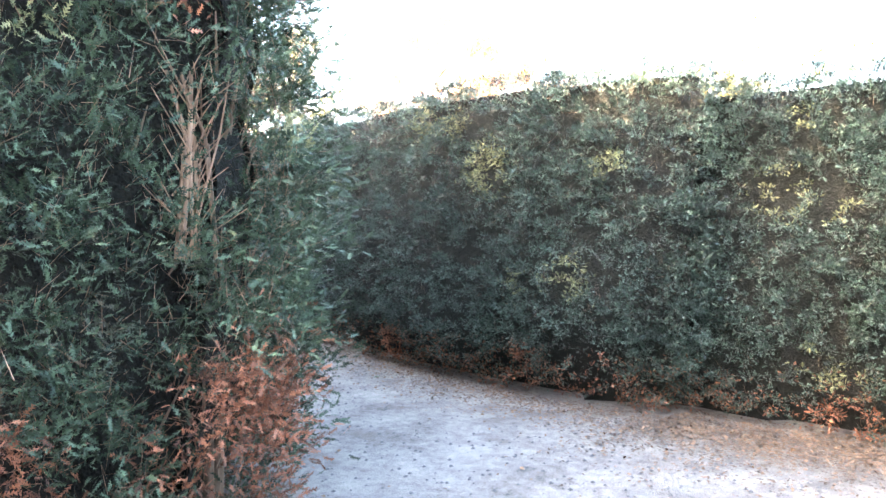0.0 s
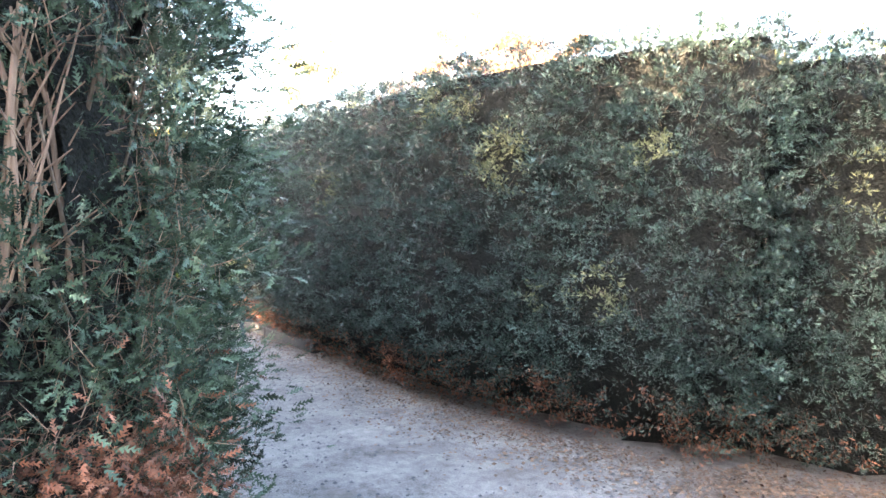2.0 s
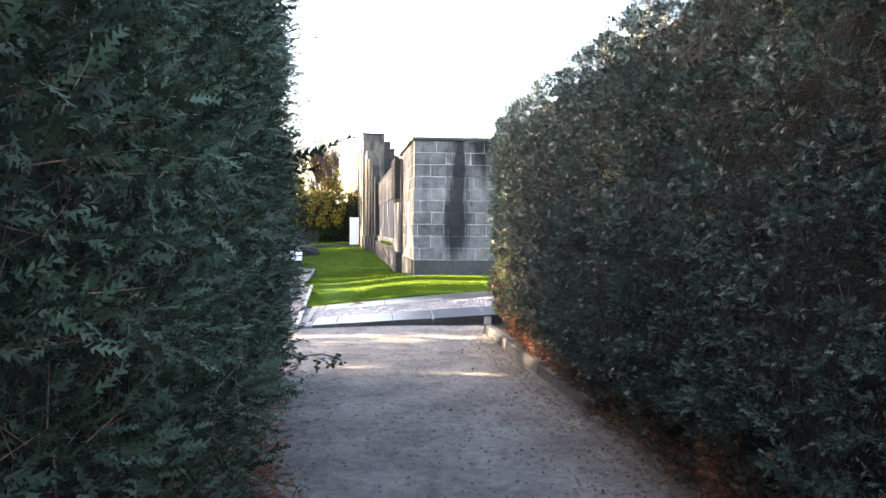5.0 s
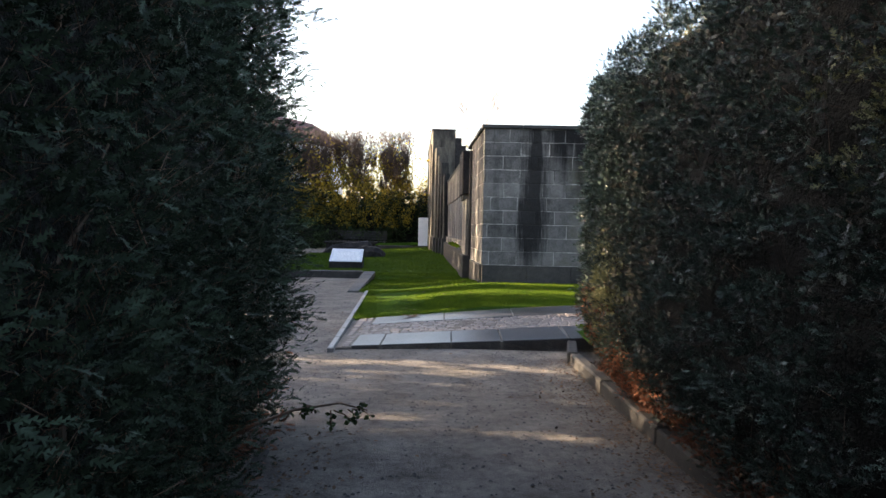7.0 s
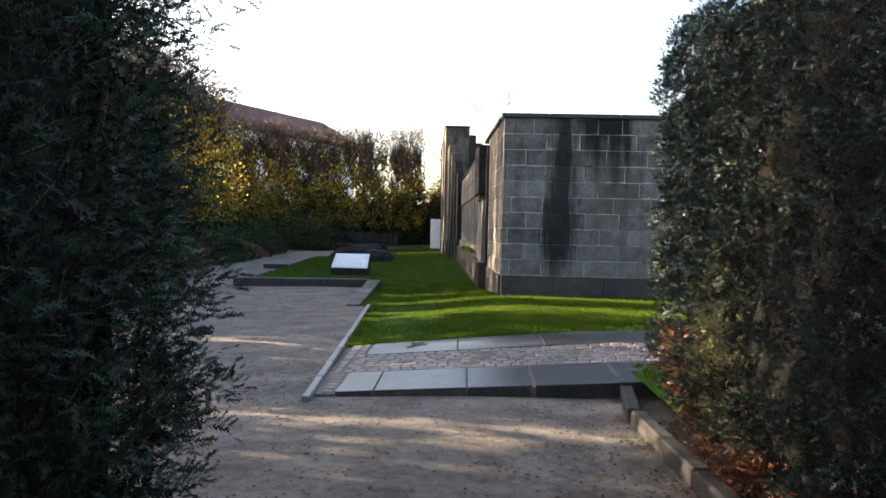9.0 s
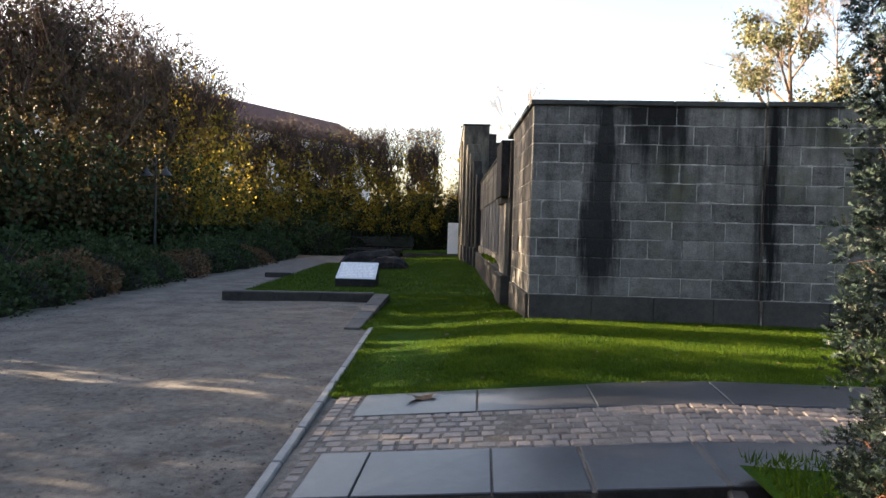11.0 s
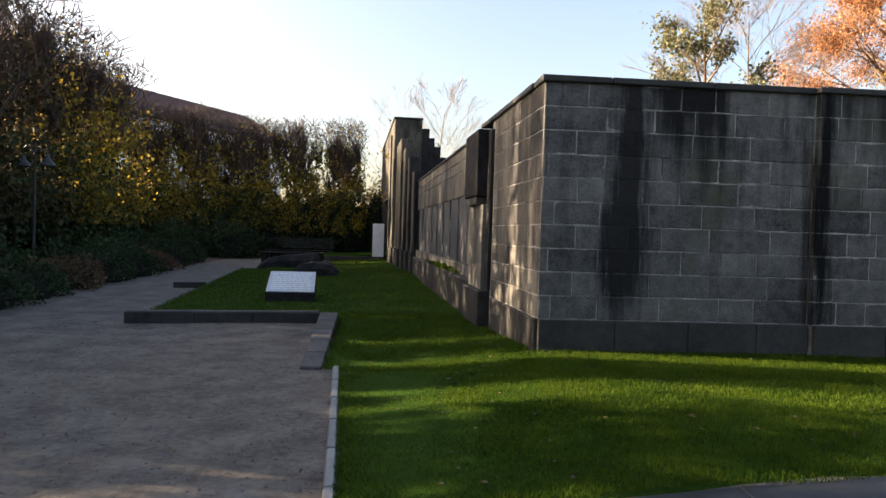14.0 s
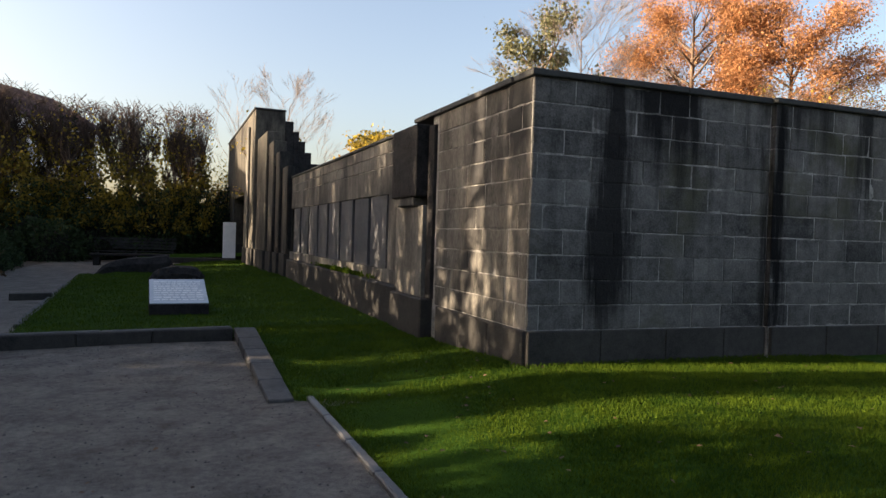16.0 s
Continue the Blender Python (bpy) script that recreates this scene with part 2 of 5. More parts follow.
def piece(name, m, size, mat, parent, bevel=0.01):
    """A stone of a given size, on shared mesh data, at m (its centre)."""
    key = (name, mat.name, tuple(round(v, 2) for v in size), bevel)
    if key not in PIECE:
        bm = boxes(bmesh.new(), -size[0] / 2, size[0] / 2, -size[1] / 2, size[1] / 2, -size[2] / 2, size[2] / 2, bevel)
        me = bpy.data.meshes.new(name)
        bm.to_mesh(me)
        bm.free()
        me.materials.append(mat)
        PIECE[key] = me
    ob = new(name, PIECE[key])
    ob.parent = parent
    ob.matrix_basis = m
    return ob


def tube_arrays(paths, sides=5):
    """Verts and triangles of tapered tubes; paths: lists of (point, radius)."""
    V, F = [], []
    for path in paths:
        base = len(V)
        for i, (p, r) in enumerate(path):
            p = Vector(p)
            q = Vector(path[min(i + 1, len(path) - 1)][0]) - Vector(path[max(i - 1, 0)][0])
            q.normalize()
            a = q.cross(Vector((0.3, 0.2, 1.0)) if abs(q.z) < 0.95 else Vector((1, 0, 0))).normalized()
            c = q.cross(a)
            for k in range(sides):
                w = 2 * math.pi * k / sides
                V.append(p + (a * math.cos(w) + c * math.sin(w)) * r)
        for i in range(len(path) - 1):
            for k in range(sides):
                a0, a1 = base + i * sides + k, base + i * sides + (k + 1) % sides
                F.append((a0, a1, a1 + sides))
                F.append((a0, a1 + sides, a0 + sides))
    return V, F


def tubes(name, paths, mat, parent, sides=5, label=""):
    V, F = tube_arrays(paths, sides)
    return tri_object(name, [tuple(v) for v in V], F, mat, parent, label)


def frames(way, spin):
    """Three unit axes for each direction in way, rolled by spin."""
    x = way / np.linalg.norm(way, axis=1, keepdims=True)
    ref = np.where(np.abs(x[:, 2:3]) > 0.9, np.array([[1.0, 0, 0]]), np.array([[0, 0, 1.0]]))
    y = np.cross(ref, x)
    y /= np.linalg.norm(y, axis=1, keepdims=True)
    z = np.cross(x, y)
    c, s = np.cos(spin)[:, None], np.sin(spin)[:, None]
    return x, y * c + z * s, z * c - y * s


def scatter(points, way, size, template, spin=None):
    """Copies of a template (verts, tris) at points, pointing along way."""
    tv, tf = template
    n = len(points)
    x, y, z = frames(way, rng.uniform(0, 6.28, n) if spin is None else spin)
    v = points[:, None, :] + size[:, None, None] * (tv[None, :, 0:1] * x[:, None, :] + tv[None, :, 1:2] * y[:, None, :] + tv[None, :, 2:3] * z[:, None, :])
    f = (np.arange(n)[:, None, None] * len(tv) + tf[None]).reshape(-1, 3)
    return v.reshape(-1, 3), f


def sprig(needles, length, lean, droop=0.0):
    """A feathery sprig: needles in two ranks along one stem, 1 long."""
    V = [(0.95 * i / needles, 0.0, -droop * (i / needles) ** 2) for i in range(needles + 1)]
    F = []
    for i in range(needles):
        s = -1 if i % 2 else 1
        a = 0.95 * i / needles
        k = length * (1.0 - 0.45 * a) * (0.85 + 0.15 * math.sin(i * 4.7))
        F.append((i, min(i + 2, needles) if i else 1, len(V)))
        V.append((a + k * math.cos(lean), s * k * math.sin(lean), 0.12 * math.sin(i * 2.1) * k - droop * (a + 0.2) ** 2))
    return np.array(V), np.array(F)


LEAF = (np.array([(0, 0, 0), (0.5, 0.36, 0.06), (1, 0, -0.05), (0.5, -0.36, 0.06)], dtype=float), np.array([(0, 1, 2), (0, 2, 3)]))
SPRIG_SPRAY = sprig(10, 0.40, 0.62, 0.22)
SPRIG_FAR = sprig(7, 0.5, 0.75)
SPRIG_BROAD = sprig(8, 0.75, 0.9)


def wave(p, s, seed=0.0):
    """Smooth pseudo noise in -1 to 1 for arrays of places."""
    x, y, z = p[:, 0] * s + seed, p[:, 1] * s + 1.7 * seed, p[:, 2] * s - seed
    return (np.sin(x * 1.3 + 2.1 * np.sin(y * 0.7 + z)) + np.sin(y * 1.9 + 1.6 * np.sin(z * 1.1 - x * 0.6)) + np.sin(z * 1.7 + 1.9 * np.sin(x * 0.9 + y * 1.2))) / 3.0

# ---------------------------------------------------------------- ground, lawn


def smooth(a, b, v):
    t = max(0.0, min(1.0, (v - a) / (b - a)))
    return t * t * (3 - 2 * t)


def lawn_height(x, y):
    """The lawn lies level with the path at its edge and rises towards the wall."""
    rise = 0.03 + 0.235 * smooth(1.8, 4.4, x) * (1 - 0.5 * smooth(20.5, 23.0, y))
    if y > 23.5:
        rise = max(rise, 0.03 + 0.09 * smooth(23.5, 24.6, y))
    return rise + 0.15 * smooth(30, 40, y) * smooth(-1, 3, x) + 0.25 * smooth(47.8, 48.4, y)


def ground_sheet():
    ob = thing("ground", "sandy grey gravel path with trodden marks", "ground", kind="structure")
    xs = [-2500, -400, -80, -30] + [-16 + i * 0.5 for i in range(70)] + [30, 80, 400, 2500]
    ys = [-2500, -400, -60, -20] + [-4 + i * 0.5 for i in range(126)] + [80, 150, 400, 2500]
    V, F = [], []
    for y in ys:
        for x in xs:
            z = 0.012 * math.sin(x * 1.7 + 0.6 * y) * math.sin(y * 1.1 - 0.4 * x) if -16 < x < 19 and -4 < y < 59 else 0.0
            V.append((x, y, z - (0.02 if x > 2.3 and y > 14.0 else 0.0)))
    w = len(xs)
    for j in range(len(ys) - 1):
        for i in range(w - 1):
            F.append((j * w + i, j * w + i + 1, (j + 1) * w + i + 1, (j + 1) * w + i))
    me = bpy.data.meshes.new("ground")
    me.from_pydata(V, [], F)
    me.materials.append(GRAVEL)
    me.materials.append(SOIL)
    for p in me.polygons:
        c = p.center
        path_side = -5.9 < c.x < 5.6 and -4 < c.y < 48
        p.material_index = 0 if path_side or (c.y < 14 and -3 < c.x < 9) else 1
        p.use_smooth = True
    sheet = new("gravel_sheet", me)
    sheet.parent = ob
    return ob


GROUND = ground_sheet()

LAWNS = []


def lawn(name, outline, step=0.25):
    """A lawn inside x-limits given as functions of y: outline = (y0, y1, left(y), right(y))."""
    y0, y1, left, right = outline
    V, F = [], []
    rows, cols = int((y1 - y0) / step) + 1, 24
    for j in range(rows + 1):
        y = y0 + (y1 - y0) * j / rows
        a, b = left(y), right(y)
        for i in range(cols + 1):
            x = a + 0.05 if i == 1 else a + (b - a) * i / cols
            edge = 0.0 if 0 < i < cols and 0 < j < rows else -0.06
            V.append((x, y, lawn_height(x, y) + edge + 0.008 * math.sin(5 * x) * math.sin(4.3 * y)))
    w = cols + 1
    for j in range(rows):
        for i in range(cols):
            F.append((j * w + i, j * w + i + 1, (j + 1) * w + i + 1, (j + 1) * w + i))
    ob = mesh_object(name, V, F, TURF, None, "", True)
    tagged(ob, "mown green lawn round the memorial wall", "lawn", kind="structure")
    LAWNS.append(outline)
    return ob


def edge_x(y):
    """The path's right-hand edge, where the thin kerb runs."""
    return 2.07 - 0.0625 * (y - 13.73) - 0.0007 * (y - 13.73) ** 2


LAWN_A = (16.16, 20.2, lambda y: edge_x(y) + 0.035, lambda y: 16.0)
LAWN_B = (20.2, 24.75, lambda y: 1.47 - 0.03 * (y - 20.2), lambda y: 16.0 if y < 20.5 else 4.2)
LAWN_C = (24.2, 37.5, lambda y: -2.05 - 0.095 * (y - 25.0), lambda y: 4.4)
LAWN_D = (37.5, 46.5, lambda y: -2.6 + 0.28 * (y - 37.5), lambda y: 3.4)
LAWN_E = (48.2, 50.6, lambda y: -2.5, lambda y: 3.0)
LAWN_F = (12.2, 14.3, lambda y: 4.86, lambda y: 8.0)
for k, area in enumerate((LAWN_A, LAWN_B, LAWN_C, LAWN_D, LAWN_E, LAWN_F)):
    lawn("lawn_%d" % (k + 1), area)


def grass(name, area, per_metre, height, x_max=99.0):
    y0, y1, left, right = area
    n = int(per_metre * (y1 - y0) * 8)
    y = rng.uniform(y0, y1, n)
    a, b = np.array([left(v) for v in y]), np.minimum(np.array([right(v) for v in y]), x_max)
    keep = rng.uniform(0, 8, n) < (b - a)
    y, a, b = y[keep], a[keep], b[keep]
    x = a + (b - a) * rng.uniform(0, 1, len(y))
    z = np.array([lawn_height(p, q) for p, q in zip(x, y)]) - 0.004
    pts = np.stack([x, y, z], 1)
    way = np.stack([rng.normal(0, 0.45, len(y)), rng.normal(0, 0.45, len(y)), np.ones(len(y))], 1)
    blade = (np.array([(0, -0.10, 0), (0, 0.10, 0), (1.0, 0.0, 0.12)]), np.array([(0, 1, 2)]))
    v, f = scatter(pts, way, height * rng.uniform(0.6, 1.4, len(y)), blade)
    return tagged(tri_object(name, v, f, GRASS), "short blades of green grass on the lawn", "grass", kind="stuff")


grass("grass", LAWN_A, 5200, 0.036, 8.5)
grass("grass", LAWN_B, 2600, 0.038, 8.0)
grass("grass", LAWN_C, 700, 0.045)
grass("grass", LAWN_D, 250, 0.06)
grass("grass", LAWN_F, 1500, 0.06, 6.2)

# ---------------------------------------------------------------- memorial: corner block and front wall
GROUND_Z, PLINTH_Z, COURSE, TOP_Z = 0.05, 0.64, 0.286, 3.5
MEMORIAL = thing("memorial", "weathered grey stone memorial building with streaked walls", "monument")
CORNER = (4.02, 20.41)
SIDE = pose(CORNER[0], CORNER[1], 0, 0, 0, 3.2)  # local x: out of the wing is -x, local y: along it


def rough_block(name, m, size, mat, parent):
    """A hewn block with worn, uneven edges; x along the wall, -y out of it."""
    w, d, h = size[0] / 2, size[1] / 2, size[2] / 2
    rim = [(-w, -h), (-w * 0.5, -h), (0, -h), (w * 0.5, -h), (w, -h), (w, 0), (w, h), (w * 0.5, h), (0, h), (-w * 0.5, h), (-w, h), (-w, 0)]
    n, V = len(rim), []
    for x, z in rim:
        x, z = x * (1 - random.uniform(-0.004, 0.003) / w), z * (1 - random.uniform(-0.005, 0.004) / h)
        V += [(x, d, z), (x, -d + random.uniform(0.001, 0.008), z), (x * (1 - 0.010 / w), -d + random.uniform(-0.003, 0.003), z * (1 - random.uniform(0.008, 0.02) / h))]
    V.append((random.uniform(-0.3, 0.3) * w, -d - random.uniform(0, 0.006), 0))
    F = []
    for k in range(n):
        a, b = 3 * k, 3 * ((k + 1) % n)
        F += [(a, b, b + 1, a + 1), (a + 1, b + 1, b + 2, a + 2), (a + 2, b + 2, 3 * n)]
    ob = mesh_object(name, V, F, mat, parent)
    ob.matrix_basis = m
    return ob


def courses(parent, m, lengths_by_course, along, z0, course, depth, mat, first=0.0, joint=0.013):
    """Blocks in courses, from a list of joint positions for each; m: frame with x along the wall and -y out of it."""
    for k, cuts in enumerate(lengths_by_course):
        edges = [first] + sorted(cuts) + [along]
        for a, b in zip(edges, edges[1:]):
            if b - a < 0.05:
                continue
            out = random.uniform(-0.003, 0.004)
            c = m @ pose((a + b) / 2, depth / 2 - out, z0 + (k + 0.5) * course, random.uniform(-0.15, 0.15), 0, random.uniform(-0.2, 0.2))
            rough_block("block", c, (b - a - joint, depth, course - joint), mat, parent)


def random_cuts(length, rows, low=0.38, high=0.78):
    made = []
    for k in range(rows):
        x, cuts = random.uniform(0.2, high), []
        while x < length - 0.15:
            cuts.append(x)
            x += random.uniform(low, high)
        made.append(cuts)
    return made


FRONT_LENGTH = 3.42
# joints of each course from the lowest up, metres from the corner
FRONT_CUTS = [
    [0.15, 0.73, 1.51, 2.27, 2.72],
    [0.41, 0.88, 1.37, 2.13, 2.89],
    [0.10, 0.72, 1.25, 1.77, 2.27, 2.74],
    [0.43, 1.10, 1.51, 2.12, 2.90],
    [0.16, 0.73, 1.34, 2.01, 2.68],
    [0.44, 1.25, 1.72, 2.46, 3.15],
    [0.07, 0.77, 1.48, 2.20, 2.87],
    [0.41, 1.13, 1.86, 2.60],
    [0.77, 1.37, 1.88, 2.39, 3.03],
    [0.54, 1.03, 1.70, 2.13, 2.82],
]
front = box("front_wall", 4.03, 7.5, 20.415, 21.0, GROUND_Z, TOP_Z, MORTAR, MEMORIAL, 0.0)
courses(front, pose(CORNER[0], CORNER[1], 0), FRONT_CUTS, FRONT_LENGTH, PLINTH_Z, COURSE, 0.09, BLOCK)
plinth_cuts = [0.0, 0.95, 1.87, 2.75, FRONT_LENGTH]
for a, b in zip(plinth_cuts, plinth_cuts[1:]):
    piece("plinth_stone", pose(CORNER[0] + (a + b) / 2, CORNER[1] + 0.02, 0.34), (b - a - 0.003, 0.13, 0.59), PLINTH, front, 0.01)
RIGHT_Y = 20.34
right = box("front_wall_right", 7.455, 10.5, RIGHT_Y + 0.005, 21.0, GROUND_Z, TOP_Z, MORTAR, MEMORIAL, 0.0)
courses(right, pose(7.445, RIGHT_Y, 0), random_cuts(3.0, 10), 3.0, PLINTH_Z, COURSE, 0.09, BLOCK)
for k in range(3):
    piece("plinth_stone", pose(7.445 + 0.5 + k * 0.95, RIGHT_Y + 0.02, 0.34), (0.94, 0.13, 0.59), PLINTH, right, 0.01)
for a, b, y in ((3.97, 4.83, CORNER[1]), (4.83, 6.1, CORNER[1]), (6.1, 7.42, CORNER[1]), (7.42, 9.2, RIGHT_Y), (9.2, 10.5, RIGHT_Y)):
    box("coping", a + 0.004, b, y - 0.045, y + 0.45, TOP_Z, TOP_Z + 0.078, COPING, MEMORIAL, 0.012, 0.003)

# the side of the corner block
side = part("side_wall", boxes(bmesh.new(), 0.005, 0.55, 0.02, 3.0, GROUND_Z, TOP_Z), MORTAR, MEMORIAL)
side.matrix_basis = SIDE
SIDE_CUTS = [
    [0.30, 1.1, 1.9], [0.55, 1.35, 2.2], [0.22, 0.8, 1.6, 2.3], [0.5, 1.2, 1.9], [0.28, 0.75, 1.4, 2.15],
    [0.6, 1.15, 1.75, 2.35], [0.3, 1.0, 1.7, 2.2], [0.55, 1.2, 1.85, 2.1], [0.25, 0.85, 1.55, 2.25], [0.6, 1.2, 1.95],
]
courses(side, SIDE @ pose(0, 2.75, 0, 0, 0, -90), [[2.75 - c for c in cuts] for cuts in SIDE_CUTS], 2.72, PLINTH_Z, COURSE, 0.09, WING)
for o in list(side.children):
    o.matrix_parent_inverse = SIDE.inverted()
for a, b in ((0.01, 0.9), (0.9, 1.75), (1.75, 2.6)):
    o = piece("plinth_stone", SIDE @ pose(0.02, (a + b) / 2, 0.34), (0.13, round(b - a - 0.008, 2), 0.59), PLINTH, side, 0.01)
    o.matrix_parent_inverse = SIDE.inverted()
for a, b in ((0.46, 1.3), (1.3, 2.6), (2.6, 3.75)):
    o = box("coping", -0.045, 0.45, a + 0.004, b, TOP_Z, TOP_Z + 0.078, COPING, MEMORIAL, 0.012, 0.003)
    o.matrix_basis = SIDE

# ---------------------------------------------------------------- memorial: the wing with its panels
WING_TOP = 3.42


def wing_box(name, v0, v1, u0, u1, z0, z1, mat, bevel=0.01, label="", parent=MEMORIAL):
    """A part of the wing: v is how far it stands out, u runs along."""
    o = box(name, -v1, -v0, u0, u1, z0, z1, mat, parent, bevel, 0.0, label)
    o.matrix_basis = SIDE
    return o


# the back is coloured near-black to give the panel slots their shade
wing = wing_box("wing_wall", -0.8, -0.30, 2.9, 15.6, GROUND_Z, WING_TOP - 0.02, DARKSTONE_AND_SHADE, 0.0, "recessed stone behind the panels, coloured dark as slot shade")
wing_box("lintel", -0.32, 0.0, 4.3, 15.3, 2.42, 2.93, WING, 0.008, "smooth stone lintel above the panels")
upper = wing_box("upper_courses", -0.32, -0.012, 4.28, 15.3, 2.93, WING_TOP, MORTAR, 0.0)
for k, cuts in enumerate(random_cuts(11.0, 2, 0.5, 1.1)):
    edges = [0.0] + cuts + [11.0]
    for a, b in zip(edges, edges[1:]):
        o = piece("block", SIDE @ pose(0.045 - 0.003 * random.random(), 4.29 + (a + b) / 2, 2.935 + (k + 0.5) * 0.243), (0.09, round(b - a - 0.014, 2), 0.229), WING, upper, 0.007)
        o.matrix_parent_inverse = SIDE.inverted()
wing_box("wing_coping", -0.4, 0.03, 4.2, 15.6, WING_TOP, WING_TOP + 0.06, COPING)
wing_box("sill", -0.32, 0.03, 4.3, 15.3, 0.80, 1.04, WING, 0.012, "weathered stone sill below the panels")
wing_box("wing_plinth", -0.32, 0.14, 4.2, 15.4, GROUND_Z, 0.80, PLINTH, 0.03)
for k in range(8):
    a = 5.11 + k * 1.225
    panel = wing_box("panel", -0.09, -0.02, a + 0.15, a + 1.225 - 0.04, 1.045, 2.415, PANEL, 0.008, "upright blue-grey slate panel")
    panel["label"] = "upright blue-grey slate panel"
wing_box("end_pier", -0.32, 0.0, 4.3, 5.11, 1.04, 2.42, WING)
# the buttress with a heavy upper block
wing_box("buttress", -0.1, 0.12, 3.05, 4.3, 0.72, 2.14, WING, 0.012)
wing_box("buttress_block", -0.1, 0.22, 3.12, 4.28, 2.28, 3.40, DARKSTONE_AND_SHADE, 0.015, "dark overhanging stone block on the buttress")
wing_box("bracket", -0.1, 0.19, 3.3, 4.1, 2.14, 2.28, WING, 0.012)
wing_box("buttress_foot", -0.1, 0.20, 2.85, 4.3, GROUND_Z, 0.72, PLINTH, 0.02)
wing_box("reveal", -0.1, 0.05, 2.82, 3.05, 0.72, 3.36, DARKSTONE_AND_SHADE, 0.01)
# the moss that grows on the plinth's ledge
moss_n = 900
mp = np.stack([rng.normal(-0.09, 0.03, moss_n), rng.normal(8.2, 0.9, moss_n), 0.80 + np.abs(rng.normal(0, 0.03, moss_n))], 1)
mv, mf = scatter(mp, np.stack([rng.normal(-0.3, 0.4, moss_n), rng.normal(0, 0.5, moss_n), np.ones(moss_n)], 1), rng.uniform(0.03, 0.09, moss_n), LEAF)
o = tri_object("ledge_weed", mv, mf, GRASS)
o.matrix_basis = SIDE
tagged(o, "green weeds growing on the stone ledge", "weeds", kind="stuff")
# stepped piers that climb to the portal
for u0, u1, v1, top in ((15.3, 16.3, 0.16, 3.82), (16.3, 17.1, 0.26, 4.40), (17.1, 18.2, 0.36, 4.85), (18.2, 20.8, 0.45, 5.32)):
    wing_box("stepped_pier", -0.08, v1, u0, u1, 0.95, top, PIERSTONE, 0.02)
    wing_box("pier_foot", -0.1, v1 + 0.06, u0 - 0.03, u1, GROUND_Z, 0.95, PLINTH, 0.02)
    # no recess is cut: a flat dark sheet paints its shade on the face
    wing_box("pier_recess", 0.0, v1 - 0.06, u0 - 0.012, u0, 1.1, top - 0.9, DARKSTONE_AND_SHADE, 0.0)
for x0, x1, top in ((-0.57, 0.62, 6.52), (0.62, 0.95, 6.16), (0.95, 1.18, 5.77), (1.18, 1.44, 5.39), (1.44, 1.70, 4.95), (1.70, 2.4, 4.5)):
    if x0 < 0:
        for u0, u1, z0 in ((20.8, 24.2, 0.95), (24.2, 29.5, 3.25), (29.5, 33.0, 0.95)):
            wing_box("portal_pier" if z0 < 1 else "portal_lintel", -x1, -x0, u0, u1, z0, top, PIERSTONE, 0.02)
    else:
        wing_box("portal_step", -x1, -x0, 20.8 + 0.01, 33.0, 3.2, top, DARKSTONE_AND_SHADE, 0.02)
for u0, u1 in ((20.75, 24.2), (29.5, 33.05)):
    wing_box("portal_foot", -0.62, 0.62, u0, u1, GROUND_Z, 0.95, PLINTH, 0.02)
# dark colour puts the doorway's shade onto the wall behind it
wing_box("portal_back", -2.4, -1.6, 20.8, 33.0, GROUND_Z, 3.2, DARKSTONE_AND_SHADE, 0.02)
wing_box("portal_cap", -0.65, 0.62, 20.76, 33.04, 6.52, 6.60, COPING, 0.02)
wing_box("portal_rib", 0.57, 0.66, 22.2, 22.9, 0.95, 6.0, WING, 0.02)
# the rest of the building, out of sight behind
box("back_wall", 4.7, 10.4, 25.0, 25.4, 0.0, 3.3, WING, MEMORIAL, 0.01)
box("east_wall", 10.1, 10.5, 21.0, 25.0, 0.0, 3.3, WING, MEMORIAL, 0.01)

# ---------------------------------------------------------------- paving, kerbs


def paving_height(x, y):
    return 0.03 + max(0.0, min(x, 5.0) - 2.0) * (0.043 + 0.022 * (y - 14.0))


def paving_y(x, y):
    """The strip's front runs a little askew to its back."""
    return y + 0.09 * (x - 2.0) * (16.2 - y) / 2.2


PAVING = thing("paving_strip", "strip of slate slabs and cobbles beside the lawn", "paving", kind="structure")
bed = []
for x in (2.05, 3.0, 4.0, 4.8, 6.0, 9.0):
    for y in (13.88, 16.24):
        z = paving_height(x, y) - 0.016
        bed += [(x, paving_y(x, y), z), (x, paving_y(x, y), -0.1)]
BF = []
for k in range(5):
    a = 4 * k
    b = a + 4
    BF += [(a, b, b + 2, a + 2), (a, a + 1, b + 1, b), (a + 2, b + 2, b + 3, a + 3)]
mesh_object("paving_bed", bed, BF, GRAVEL, PAVING)


